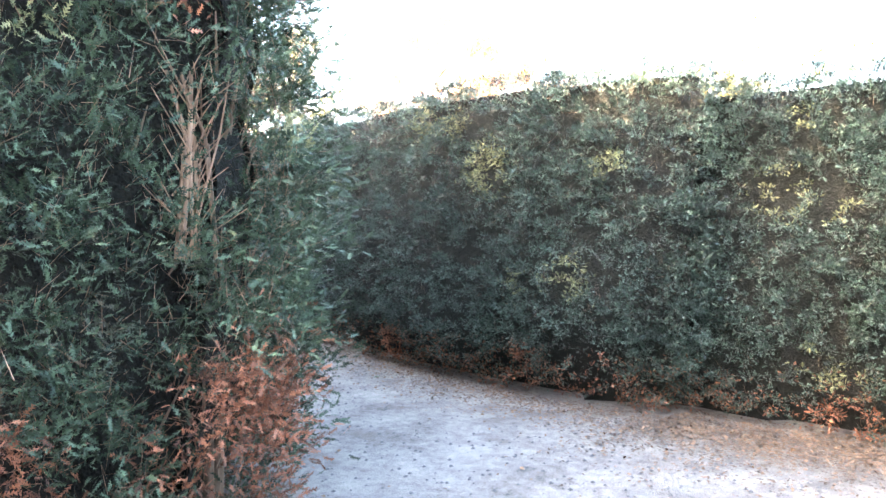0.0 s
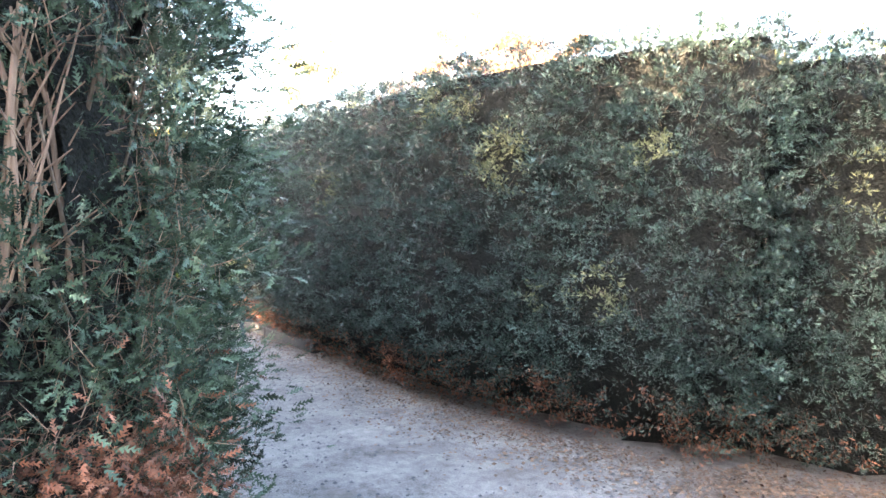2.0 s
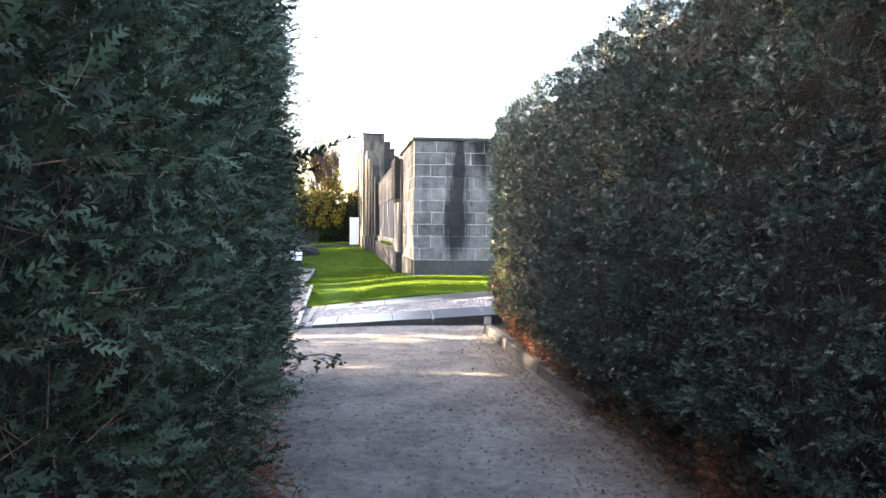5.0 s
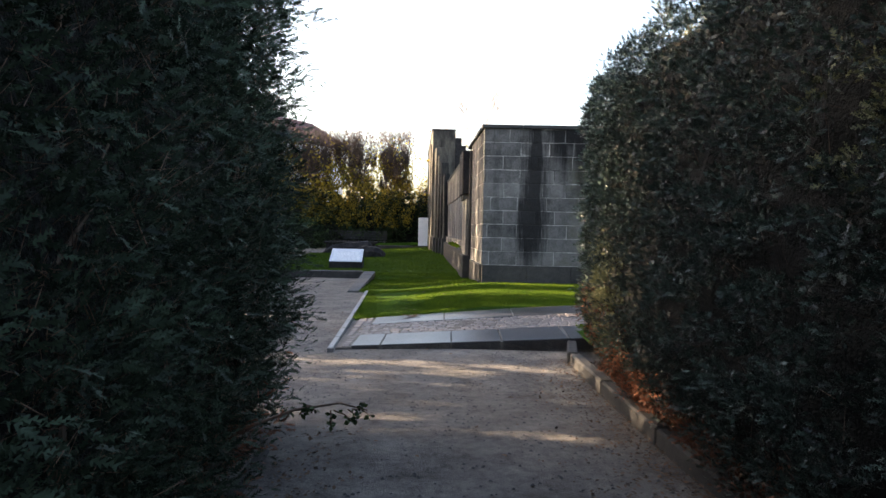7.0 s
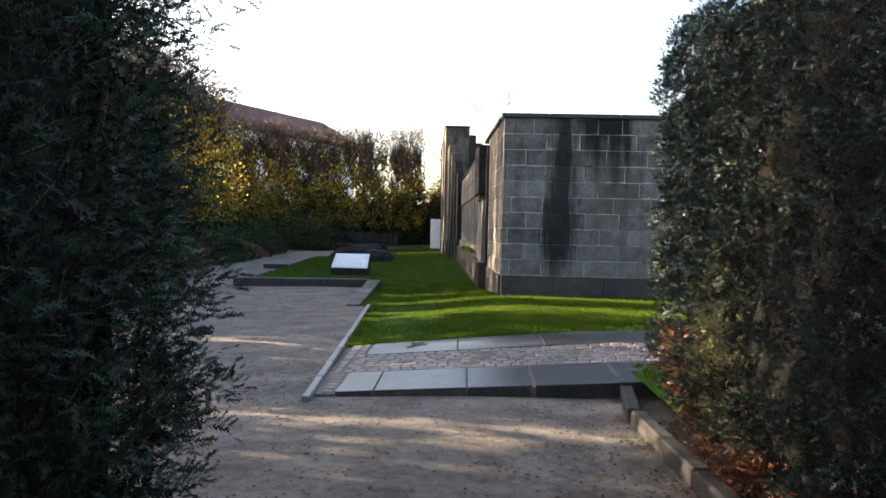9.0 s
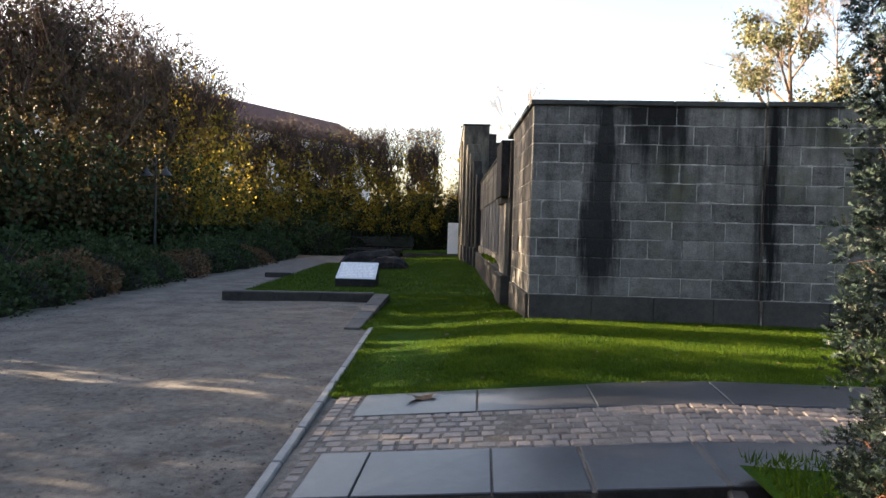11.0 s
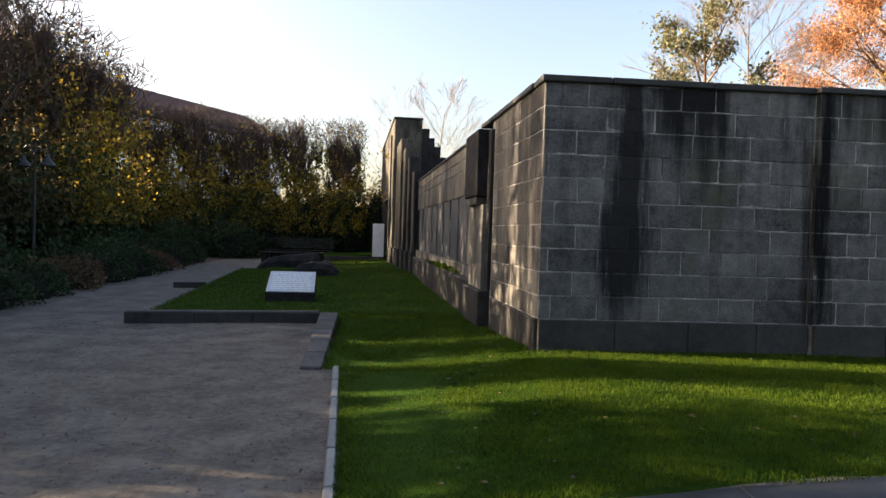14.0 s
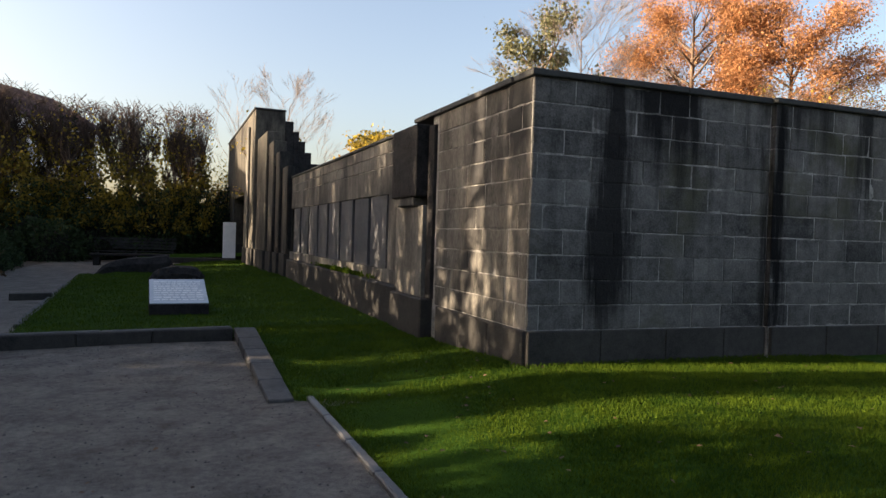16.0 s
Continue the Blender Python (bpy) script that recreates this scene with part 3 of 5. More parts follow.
def lay(name, x0, x1, y0, y1, thick, mat, bevel=0.008, drop=0.0):
    """A stone whose four corners follow the ground."""
    bm = bmesh.new()
    xm, ym = (x0 + x1) / 2, (y0 + y1) / 2
    base = Vector((xm, paving_y(xm, ym), paving_height(xm, ym)))
    ring = []
    for x, y in ((x0, y0), (x1, y0), (x1, y1), (x0, y1)):
        ring.append(Vector((x, paving_y(x, y), paving_height(x, y) - drop)) - base)
    top = [bm.verts.new(q) for q in ring]
    low = [bm.verts.new(q - Vector((0, 0, thick))) for q in ring]
    bm.faces.new(top)
    bm.faces.new(list(reversed(low)))
    for k in range(4):
        bm.faces.new((low[k], low[(k + 1) % 4], top[(k + 1) % 4], top[k]))
    bmesh.ops.bevel(bm, geom=[e for e in bm.edges if any(v in top for v in e.verts)], offset=bevel, segments=1, affect="EDGES")
    o = part(name, bm, mat, PAVING)
    o.matrix_basis = Matrix.Translation(base)
    return o


for a, b in ((2.27, 2.6), (2.6, 3.4), (3.4, 3.97), (3.99, 4.76), (4.76, 6.0), (6.0, 7.2), (7.2, 8.6)):
    lay("slab", a + 0.004, b - 0.004, 13.88, 14.62, 0.13, SLATE, 0.006)
for a, b in ((2.3, 3.3), (3.3, 4.25), (4.25, 5.3), (5.3, 6.5), (6.5, 7.7), (7.7, 8.6)):
    lay("slab", a + 0.006, b - 0.006, 15.5, 16.18, 0.08, SLATE, 0.006)
SV, SF = [], []
for j in range(7):
    x = 2.2 + (0.04 if j % 2 else 0.0)
    y0 = 14.642 + j * 0.122
    while x < 7.6:
        w = random.choice((0.105, 0.12, 0.135, 0.15))
        sink = random.uniform(0.0, 0.007)
        if x < 6.2:
            lay("cobble", x + 0.004, x + w - 0.004, y0 + random.uniform(0, 0.005), y0 + 0.115, 0.05, COBBLE, 0.014, sink)
        else:  # the setts that lie further from the path
            k = len(SV)
            for inset, drop in ((0.004, 0.03), (0.004, sink + 0.008), (0.013, sink)):
                SV += [(p, paving_y(p, q), paving_height(p, q) - drop) for p, q in ((x + inset, y0 + inset), (x + w - inset, y0 + inset), (x + w - inset, y0 + 0.118 - inset), (x + inset, y0 + 0.118 - inset))]
            for i in range(4):
                n = (i + 1) % 4
                SF += [(k + i, k + n, k + 4 + n, k + 4 + i), (k + 4 + i, k + 4 + n, k + 8 + n, k + 8 + i)]
            SF.append((k + 8, k + 9, k + 10, k + 11))
        x += w
tagged(mesh_object("setts", SV, SF, COBBLE, PAVING), kind="stuff")
for j in range(12):
    lay("cobble", 2.1 - 0.05 * j / 12, 2.18, 14.66 + j * 0.125, 14.775 + j * 0.125, 0.06, COBBLE, 0.014, random.uniform(0.0, 0.008))
for j in range(6):
    lay("cobble", 2.19, 2.28, 15.5 + j * 0.112, 15.6 + j * 0.112, 0.06, COBBLE, 0.014, random.uniform(0.0, 0.008))
for j in range(6):
    lay("cobble", 2.15, 2.25, 13.9 + j * 0.12, 14.0 + j * 0.12, 0.06, COBBLE, 0.014, 0.004)
lay("light_joint", 4.735, 4.785, 13.88, 14.62, 0.135, KERB, 0.004, -0.002)

THIN = thing("thin_kerb", "thin pale stone kerb between path and lawn", "kerb", kind="structure")
for k in range(9):
    y0 = 13.72 + k * 0.74
    y1 = y0 + 0.73
    if y1 > 20.45:
        break
    a, b = edge_x(y0), edge_x(y1)
    piece("kerb_stone", pose((a + b) / 2, (y0 + y1) / 2, -0.02, 0, 0, math.degrees(math.atan2(a - b, y1 - y0))), (0.075, 0.73, 0.13), EDGING, THIN, 0.012)


def kerb_run(name, label, stones, mat, height, width):
    ob = thing(name, label, "kerb", kind="structure")
    for (x0, y0), (x1, y1) in stones:
        L = math.hypot(x1 - x0, y1 - y0)
        piece("kerb_stone", pose((x0 + x1) / 2, (y0 + y1) / 2, height / 2 - 0.03, random.uniform(-0.4, 0.4), random.uniform(-0.6, 0.6), math.degrees(math.atan2(y1 - y0, x1 - x0))), (round(L - 0.008, 2), width, height + 0.06), mat, ob, 0.014)
    return ob


kerb_run("raised_kerb", "raised dark kerb of long stones across the path's end", [((-2.13, 23.86), (-1.05, 24.0)), ((-1.05, 24.0), (-0.1, 24.12)), ((-0.1, 24.12), (1.02, 24.27))], PLINTH, 0.19, 0.18)
# a narrower, lighter top, 1 cm above the dark kerb
kerb_run("kerb_cap", "lighter grey top of the raised kerb", [((-2.13, 23.88), (-0.75, 24.06)), ((-0.75, 24.06), (1.0, 24.29))], KERB, 0.2, 0.14)
kerb_run("low_kerb", "low worn stone kerb beside the hedge", [((4.80, 14.18), (4.66, 13.35)), ((4.68, 13.33), (4.72, 12.1)), ((4.72, 12.1), (4.78, 10.8)), ((4.78, 10.8), (4.86, 9.4))], PLINTH, 0.12, 0.11)
kerb_run("edge_kerb", "thin dark kerb half buried along the hedge", [((2.27, 10.5), (2.34, 9.2)), ((2.34, 9.2), (2.45, 7.8)), ((2.45, 7.8), (2.55, 6.4))], PLINTH, 0.03, 0.07)
kerb_run("far_kerb", "short dark kerb stone on the path", [((-3.4, 30.32), (-2.6, 30.45))], PLINTH, 0.15, 0.2)
kerb_run("border_kerb", "grey stone border along the lawn", [((-2.15, 25.9), (-2.45, 28.9)), ((-2.45, 28.9), (-2.65, 31.3)), ((-2.65, 31.3), (-2.95, 34.0))], KERB, 0.07, 0.22)
STRIP = thing("flat_kerb", "flat strip of broad worn stones edging the lawn", "kerb", kind="structure")
for k in range(5):
    y = 20.3 + k * 0.79
    piece("kerb_slab", pose(1.34 - 0.038 * (y + 0.39 - 20.3), y + 0.39, -0.03 + 0.03 * (k + 0.5), 2.2, random.uniform(-0.6, 0.6), 2.2), (0.25 + 0.015 * k, 0.77, 0.14), KERB, STRIP, 0.01)

# ---------------------------------------------------------------- sign, boulders, far things
SIGN = thing("inscribed_sign", "low dark plinth with a sloping pale engraved plate on the lawn", "memorial plaque", m=pose(0.18, 26.45, 0.06, 0, 0, 5))
bm = boxes(bmesh.new(), -0.5, 0.5, 0.0, 1.15, 0.0, 0.25, 0.0)
for v in bm.verts:
    if v.co.z > 0.1 and v.co.y > 0.5:
        v.co.z = 0.60
bmesh.ops.bevel(bm, geom=list(bm.edges), offset=0.012, segments=1, affect="EDGES")
part("plinth_body", bm, DARKSTONE_AND_SHADE, SIGN)
slope = math.degrees(math.atan2(0.35, 1.15))
plate = part("plate", boxes(bmesh.new(), -0.495, 0.495, 0.0, 1.19, 0.0, 0.02, 0.004), PLATE, SIGN, "pale engraved metal plate")
plate.matrix_basis = pose(0, 0.003, 0.252, slope, 0, 0)
for k in range(9):
    y, x = 0.14 + k * 0.11, -0.42
    bars = bmesh.new()
    while x < 0.36:
        w = random.uniform(0.04, 0.14)
        boxes(bars, x, min(x + w, 0.42), y, y + 0.045, 0.0, 0.004)
        x += w + 0.025
    bar = part("text_line", bars, LETTER, plate)
    bar.matrix_basis = pose(0, 0, 0.019)


def boulder(name, label, x0, x1, y, depth, profile, z0=0.08):
    """A long rough stone with a given top profile (fraction along, height)."""
    ob = thing(name, label, "stone", m=pose(x0, y, z0))
    n, L = 14, x1 - x0
    V, F = [], []
    for i in range(n + 1):
        t = i / n
        h = np.interp(t, [p[0] for p in profile], [p[1] for p in profile])
        for k, (yy, zz) in enumerate(((-0.5, -0.05), (-0.5, 0.6), (-0.34, 0.95), (0.0, 1.0), (0.34, 0.93), (0.5, 0.55), (0.5, -0.05))):
            V.append((t * L + random.uniform(-0.03, 0.03), yy * depth + random.uniform(-0.04, 0.04), zz * h + random.uniform(-0.025, 0.025)))
    for i in range(n):
        for k in range(6):
            a = i * 7 + k
            F.append((a, a + 7, a + 8, a + 1))
    F += [tuple(range(6, -1, -1)), tuple(n * 7 + k for k in range(7))]
    mesh_object("rock", V, F, DARKSTONE_AND_SHADE, ob)
    return ob


boulder("toppled_stone", "long dark toppled stone lying on the lawn", -2.9, -0.55, 39.0, 0.9, [(0, 0.06), (0.12, 0.38), (0.3, 0.5), (0.7, 0.62), (0.95, 0.68), (1, 0.5)], 0.05)
boulder("broken_stone", "smaller dark broken stone on the lawn", -0.95, 0.55, 34.5, 0.8, [(0, 0.12), (0.1, 0.38), (0.45, 0.54), (0.85, 0.48), (1, 0.2)], 0.06)

TABLE = thing("stone_bench", "long low dark stone bench beside the far path", "bench", m=pose(-2.5, 45.0, 0))
part("bench_top", boxes(bmesh.new(), -1.55, 1.55, -0.3, 0.3, 0.42, 0.52, 0.02), DARKSTONE_AND_SHADE, TABLE)
for x in (-1.3, 0.0, 1.3):
    part("bench_leg", boxes(bmesh.new(), x - 0.12, x + 0.12, -0.22, 0.22, 0.0, 0.42, 0.01), DARKSTONE_AND_SHADE, TABLE)
BENCH = thing("park_bench", "dark wooden park bench under the far trees", "bench", m=pose(-2.8, 50.0, 0))
for k in range(3):
    part("seat_slat", boxes(bmesh.new(), -1.9, 1.9, -0.25 + k * 0.16, -0.12 + k * 0.16, 0.43, 0.47, 0.006), IRON, BENCH)
for k in range(4):
    part("back_slat", boxes(bmesh.new(), -1.9, 1.9, 0.26, 0.30, 0.56 + k * 0.15, 0.68 + k * 0.15, 0.006), IRON, BENCH)
for x in (-1.7, 0.0, 1.7):
    part("bench_leg", boxes(bmesh.new(), x - 0.05, x + 0.05, -0.25, 0.32, 0.0, 0.43, 0.008), IRON, BENCH)
    part("back_post", boxes(bmesh.new(), x - 0.04, x + 0.04, 0.30, 0.36, 0.0, 1.15, 0.008), IRON, BENCH)
FARSTEP = thing("far_step", "low dark stone step across the far lawn", "step", kind="structure")
for k in range(4):
    piece("step_stone", pose(-0.85 + k * 0.8, 48.0, 0.13), (0.79, 0.4, 0.28), PLINTH, FARSTEP, 0.02)
STELE = thing("white_board", "white upright information board by the portal", "sign board", m=pose(1.6, 47.6, 0.0, -2))
part("board", boxes(bmesh.new(), -0.3, 0.3, -0.06, 0.06, 0.3, 2.05, 0.012), WHITE, STELE)
part("board_foot", boxes(bmesh.new(), -0.34, 0.34, -0.2, 0.2, 0.0, 0.3, 0.02), KERB, STELE)

# ---------------------------------------------------------------- hedges


def hedge(name, label, outline, height, density, size, template, mat, shut, undercut=0.0, yellow=(), dead=(), holes=(), core=0.3, visible=None, trunks=8, lean_in=0.0, core_on=True, fill=0, core_top=None, dry=0, loose=1.0, tuft_of=13, boughs=9, tuft=(0.02, 0.016), depth=0.42, relief=0.045):
    """A clipped hedge round a closed outline in plan. yellow, dead: patches (x, y, z, radius); holes: thin spots;
    visible: which sides of the outline carry needles."""
    ob = thing(name, label, "hedge")
    n = len(outline)
    P, N = [], []
    for k in range(n):
        if visible and k not in visible:
            continue
        share = visible[k] if isinstance(visible, dict) else 1.0
        a, b = np.array(outline[k]), np.array(outline[(k + 1) % n])
        d = b - a
        L = np.linalg.norm(d)
        out = np.array([d[1], -d[0]]) / L
        m = int(L * height * density * share)
        s, z = rng.uniform(-0.02, 1.02, m), rng.uniform(0.03, height, m)
        p = np.stack([a[0] + d[0] * s, a[1] + d[1] * s, z], 1)
        P.append(p)
        N.append(np.tile(np.array([out[0], out[1], 0.0]), (m, 1)))
    # the top, inside the outline
    xs, ys = [q[0] for q in outline], [q[1] for q in outline]
    m = int((max(xs) - min(xs)) * (max(ys) - min(ys)) * density * (0.55 if size < 0.04 else 0.32))
    p = np.stack([rng.uniform(min(xs), max(xs), m), rng.uniform(min(ys), max(ys), m), np.full(m, height)], 1)
    inside = np.zeros(m, dtype=bool)
    for k in range(n):
        (x0, y0), (x1, y1) = outline[k], outline[(k + 1) % n]
        crosses = ((y0 > p[:, 1]) != (y1 > p[:, 1])) & (p[:, 0] < (x1 - x0) * (p[:, 1] - y0) / (y1 - y0 + 1e-9) + x0)
        inside ^= crosses
    P.append(p[inside])
    N.append(np.tile(np.array([0.0, 0.0, 1.0]), (int(inside.sum()), 1)))
    P, N = np.concatenate(P), np.concatenate(N)
    flat = N[:, 2] < 0.5
    out = loose * (0.07 * wave(P, 1.6, 1.0) + 0.06 * wave(P, 4.2, 2.0) + 0.04 * wave(P, 9.0, 3.0)) - np.abs(rng.normal(0, 0.045, len(P)))
    top_round = np.clip(P[:, 2] - (height - 0.3), 0, None) ** 2 * 1.6
    low = undercut * np.clip((0.7 - P[:, 2]) / 0.7, 0, 1) ** 1.3
    out = np.where(flat, out - top_round - low - lean_in * P[:, 2], out * 0.9 - 0.05)
    # sprigs gather in tufts, with dark gaps between
    seat = rng.integers(0, len(P), max(1, len(P) // tuft_of))
    T = P[seat] + N[seat] * (out[seat] + rng.normal(0, relief, len(seat)))[:, None]
    pick = np.repeat(np.arange(len(seat)), tuft_of)
    N, flat = N[seat][pick], flat[seat][pick]
    bulk = rng.uniform(0.6, 1.5, len(seat))[pick][:, None]
    spread = np.clip(rng.normal(0, 1, (len(pick), 3)), -1.7, 1.7)
    spread += N * (np.minimum(np.abs(rng.normal(0, 1.0, len(pick))), 1.8) - 0.6)[:, None] + np.array([0, 0, 0.35])
    Q = T[pick] + spread * np.array([tuft[0], tuft[0], tuft[1]]) * bulk
    tuft_way = spread / (np.linalg.norm(spread, axis=1, keepdims=True) + 1e-6)
    if fill:  # sprigs within the hedge
        pick = rng.integers(0, len(Q), fill)
        Q = np.concatenate([Q, Q[pick] - N[pick] * rng.uniform(0.08, depth, fill)[:, None]])
        N, tuft_way = np.concatenate([N, N[pick]]), np.concatenate([tuft_way, tuft_way[pick]])
    # thin the foot and the holes
    keep = np.ones(len(Q), dtype=bool)
    foot = np.clip((0.35 - Q[:, 2]) / 0.35, 0, 1)
    keep &= rng.uniform(0, 1, len(Q)) > foot * 0.25
    keep &= rng.uniform(0, 1, len(Q)) > np.clip((wave(Q, 3.1, 5.0) - 0.45) * 2.2, 0, 0.75 * loose)
    for x, y, z, r, power in holes:
        d = np.sqrt((Q[:, 0] - x) ** 2 + (Q[:, 1] - y) ** 2 + (Q[:, 2] - z) ** 2)
        keep &= rng.uniform(0, 1, len(Q)) > power * np.clip(1.6 - d / r, 0, 1)
    Q, N, tuft_way = Q[keep], N[keep], tuft_way[keep]
    way = N * 0.5 + tuft_way * 0.8 + np.array([0, 0, 0.12]) + rng.normal(0, 0.25, Q.shape)
    sizes = size * rng.uniform(0.6, 1.35, len(Q))

    def near(patches, noise_gain):
        hit = np.zeros(len(Q), dtype=bool)
        for x, y, z, r in patches:
            d = np.sqrt((Q[:, 0] - x) ** 2 + (Q[:, 1] - y) ** 2 + (Q[:, 2] - z) ** 2) / r
            hit |= d + noise_gain * rng.normal(0, 1, len(Q)) < 1.0
        return hit

    brown = near(dead, 0.22) | (rng.uniform(0, 1, len(Q)) < 0.55 * shut * np.clip((0.5 - Q[:, 2]) / 0.4, 0, 1))
    pale = near(yellow, 0.25) & ~brown
    for part_name, pick, mt, lb in (("foliage", ~brown & ~pale, mat, ""), ("yellowed_foliage", pale, YEW_YELLOW, "pale yellow sprigs"), ("dead_foliage", brown, YEW_DEAD, "dead orange-brown sprigs")):
        if pick.any():
            v, f = scatter(Q[pick], way[pick], sizes[pick], template)
            tri_object(part_name, v, f, mt, ob, lb)
    # fine dead twigs just under the needles
    if dry:
        pick = rng.integers(0, len(Q), dry)
        start = Q[pick] - N[pick] * rng.uniform(0.04, 0.22, dry)[:, None]
        along = rng.normal(0, 0.6, (dry, 3)) + np.array([0, 0, 0.5]) + N[pick] * 0.4
        rod = (np.array([(0, -0.014, 0), (0, 0.014, 0), (1, 0, 0.06), (0, 0, 0.022)]), np.array([(0, 1, 2), (1, 3, 2), (3, 0, 2)]))
        v, f = scatter(start, along, rng.uniform(0.05, 0.16, dry), rod)
        tagged(tri_object("dry_brush", v, f, CYPRESS_BARK if loose > 0.5 else BARK, ob, "thin dry brown twigs"), kind="stuff")
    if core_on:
        # a near-black shell inside; its colour stands for the shade behind the sprigs
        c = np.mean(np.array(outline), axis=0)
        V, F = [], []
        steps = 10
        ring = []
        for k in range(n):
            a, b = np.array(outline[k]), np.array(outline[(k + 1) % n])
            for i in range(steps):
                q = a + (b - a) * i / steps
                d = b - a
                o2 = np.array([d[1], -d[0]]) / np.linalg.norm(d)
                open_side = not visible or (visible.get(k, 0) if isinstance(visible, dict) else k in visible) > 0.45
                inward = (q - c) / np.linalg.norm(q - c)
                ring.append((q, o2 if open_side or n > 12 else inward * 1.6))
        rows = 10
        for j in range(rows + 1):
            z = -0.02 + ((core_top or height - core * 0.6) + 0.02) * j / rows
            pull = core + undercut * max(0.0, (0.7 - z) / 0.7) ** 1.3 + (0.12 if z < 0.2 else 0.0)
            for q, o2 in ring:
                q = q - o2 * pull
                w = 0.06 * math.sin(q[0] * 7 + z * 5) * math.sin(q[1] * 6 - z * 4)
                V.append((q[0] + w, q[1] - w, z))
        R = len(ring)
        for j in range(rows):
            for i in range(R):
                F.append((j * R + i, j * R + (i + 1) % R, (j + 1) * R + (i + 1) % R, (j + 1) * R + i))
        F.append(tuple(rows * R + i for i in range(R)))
        mesh_object("inner_wood", V, F, SHADE_CORE, ob, "inner shell coloured near-black as the hedge's shade")
    # trunks and boughs behind the needles
    sides = visible if visible else range(n)
    for k in sides:
        a, b = np.array(outline[k]), np.array(outline[(k + 1) % n])
        d = b - a
        L = np.linalg.norm(d)
        o2 = np.array([d[1], -d[0]]) / L
        for i in range(max(2, int(L * trunks / 4)) if trunks else 0):
            q = a + d * random.uniform(0.03, 0.97) - o2 * random.uniform(core, core + 0.12)
            x, y = q
            path = [((x, y, -0.02), random.uniform(0.02, 0.04))]
            for s in range(1, 5):
                path.append(((x + random.uniform(-0.02, 0.02) * s, y + random.uniform(-0.02, 0.02) * s, height * 0.2 * s), 0.03 - 0.005 * s))
            paths = [path]
            for s in range(boughs):
                z = random.uniform(0.1, height * 0.85)
                reach = random.uniform(0.03, 0.17)
                side_way = random.uniform(-0.35, 0.35)
                tip = (x + o2[0] * reach + d[0] / L * side_way, y + o2[1] * reach + d[1] / L * side_way, z + random.uniform(0.0, 0.4))
                mid = ((x + tip[0]) / 2, (y + tip[1]) / 2, z + random.uniform(-0.05, 0.1))
                paths.append([((x, y, z - 0.05), 0.011), (mid, 0.007), (tip, 0.003)])
            tubes("bough", paths, BARK, ob, 5, "bare brown bough")
    return ob


# the long hedge on the far side of the path, and the one that goes on from it set further back
hedge("yew_hedge", "tall clipped dark yew hedge with pale yellow patches", [(4.62, 12.75), (4.5, 11.5), (4.55, 8.2), (4.68, 6.8), (4.95, 5.9), (5.26, 5.0), (5.6, 4.62), (6.3, 5.0), (6.0, 13.1), (4.95, 13.1)], 2.68, 6200, 0.033, SPRIG_FAR, YEW_FAR, 1.0, 0.34,
      yellow=[(4.92, 6.25, 1.9, 0.2), (4.78, 6.95, 2.33, 0.15), (4.85, 6.6, 2.3, 0.12), (5.1, 5.5, 1.02, 0.16), (5.2, 5.2, 1.9, 0.12), (4.55, 11.4, 0.95, 0.3), (4.58, 8.6, 1.75, 0.18), (4.9, 5.9, 0.95, 0.1)],
      dead=[(4.75, 11.9, 0.35, 0.33), (4.72, 11.2, 0.25, 0.3), (4.8, 10.4, 0.2, 0.25), (5.2, 5.3, 0.34, 0.13), (5.0, 6.0, 0.3, 0.16), (4.62, 12.2, 0.7, 0.25), (4.85, 7.6, 0.25, 0.2)],
      holes=[(5.15, 5.35, 0.25, 0.3, 0.9), (5.2, 5.0, 2.1, 0.15, 0.6)], core=0.19, core_top=2.54, fill=22000, depth=0.16, visible={0: 0.8, 1: 0.6, 2: 0.8, 3: 1.0, 4: 1.0, 5: 1.0, 6: 0.4, 8: 0.3, 9: 0.6}, dry=5000, loose=0.38, tuft_of=30, tuft=(0.021, 0.011), relief=0.03, trunks=0)
hedge("yew_hedge", "tall clipped yew hedge set back with pale yellow sprigs", [(5.64, 5.0), (6.12, 3.75), (6.75, 2.2), (8.6, 1.4), (9.0, 2.6), (6.9, 4.9)], 2.56, 6000, 0.033, SPRIG_FAR, YEW_FAR, 0.7, 0.15,
      yellow=[(5.92, 4.3, 1.68, 0.17), (6.05, 3.95, 1.6, 0.12), (5.98, 4.1, 0.5, 0.13), (6.1, 3.9, 0.4, 0.12), (6.0, 4.2, 2.2, 0.08)], dead=[(6.1, 3.9, 0.12, 0.2)], core=0.19, core_top=2.42, fill=9000, depth=0.16, visible={0: 1.0, 1: 0.9, 2: 0.2}, dry=1500, loose=0.38, tuft_of=30, tuft=(0.021, 0.011), relief=0.03, trunks=0)
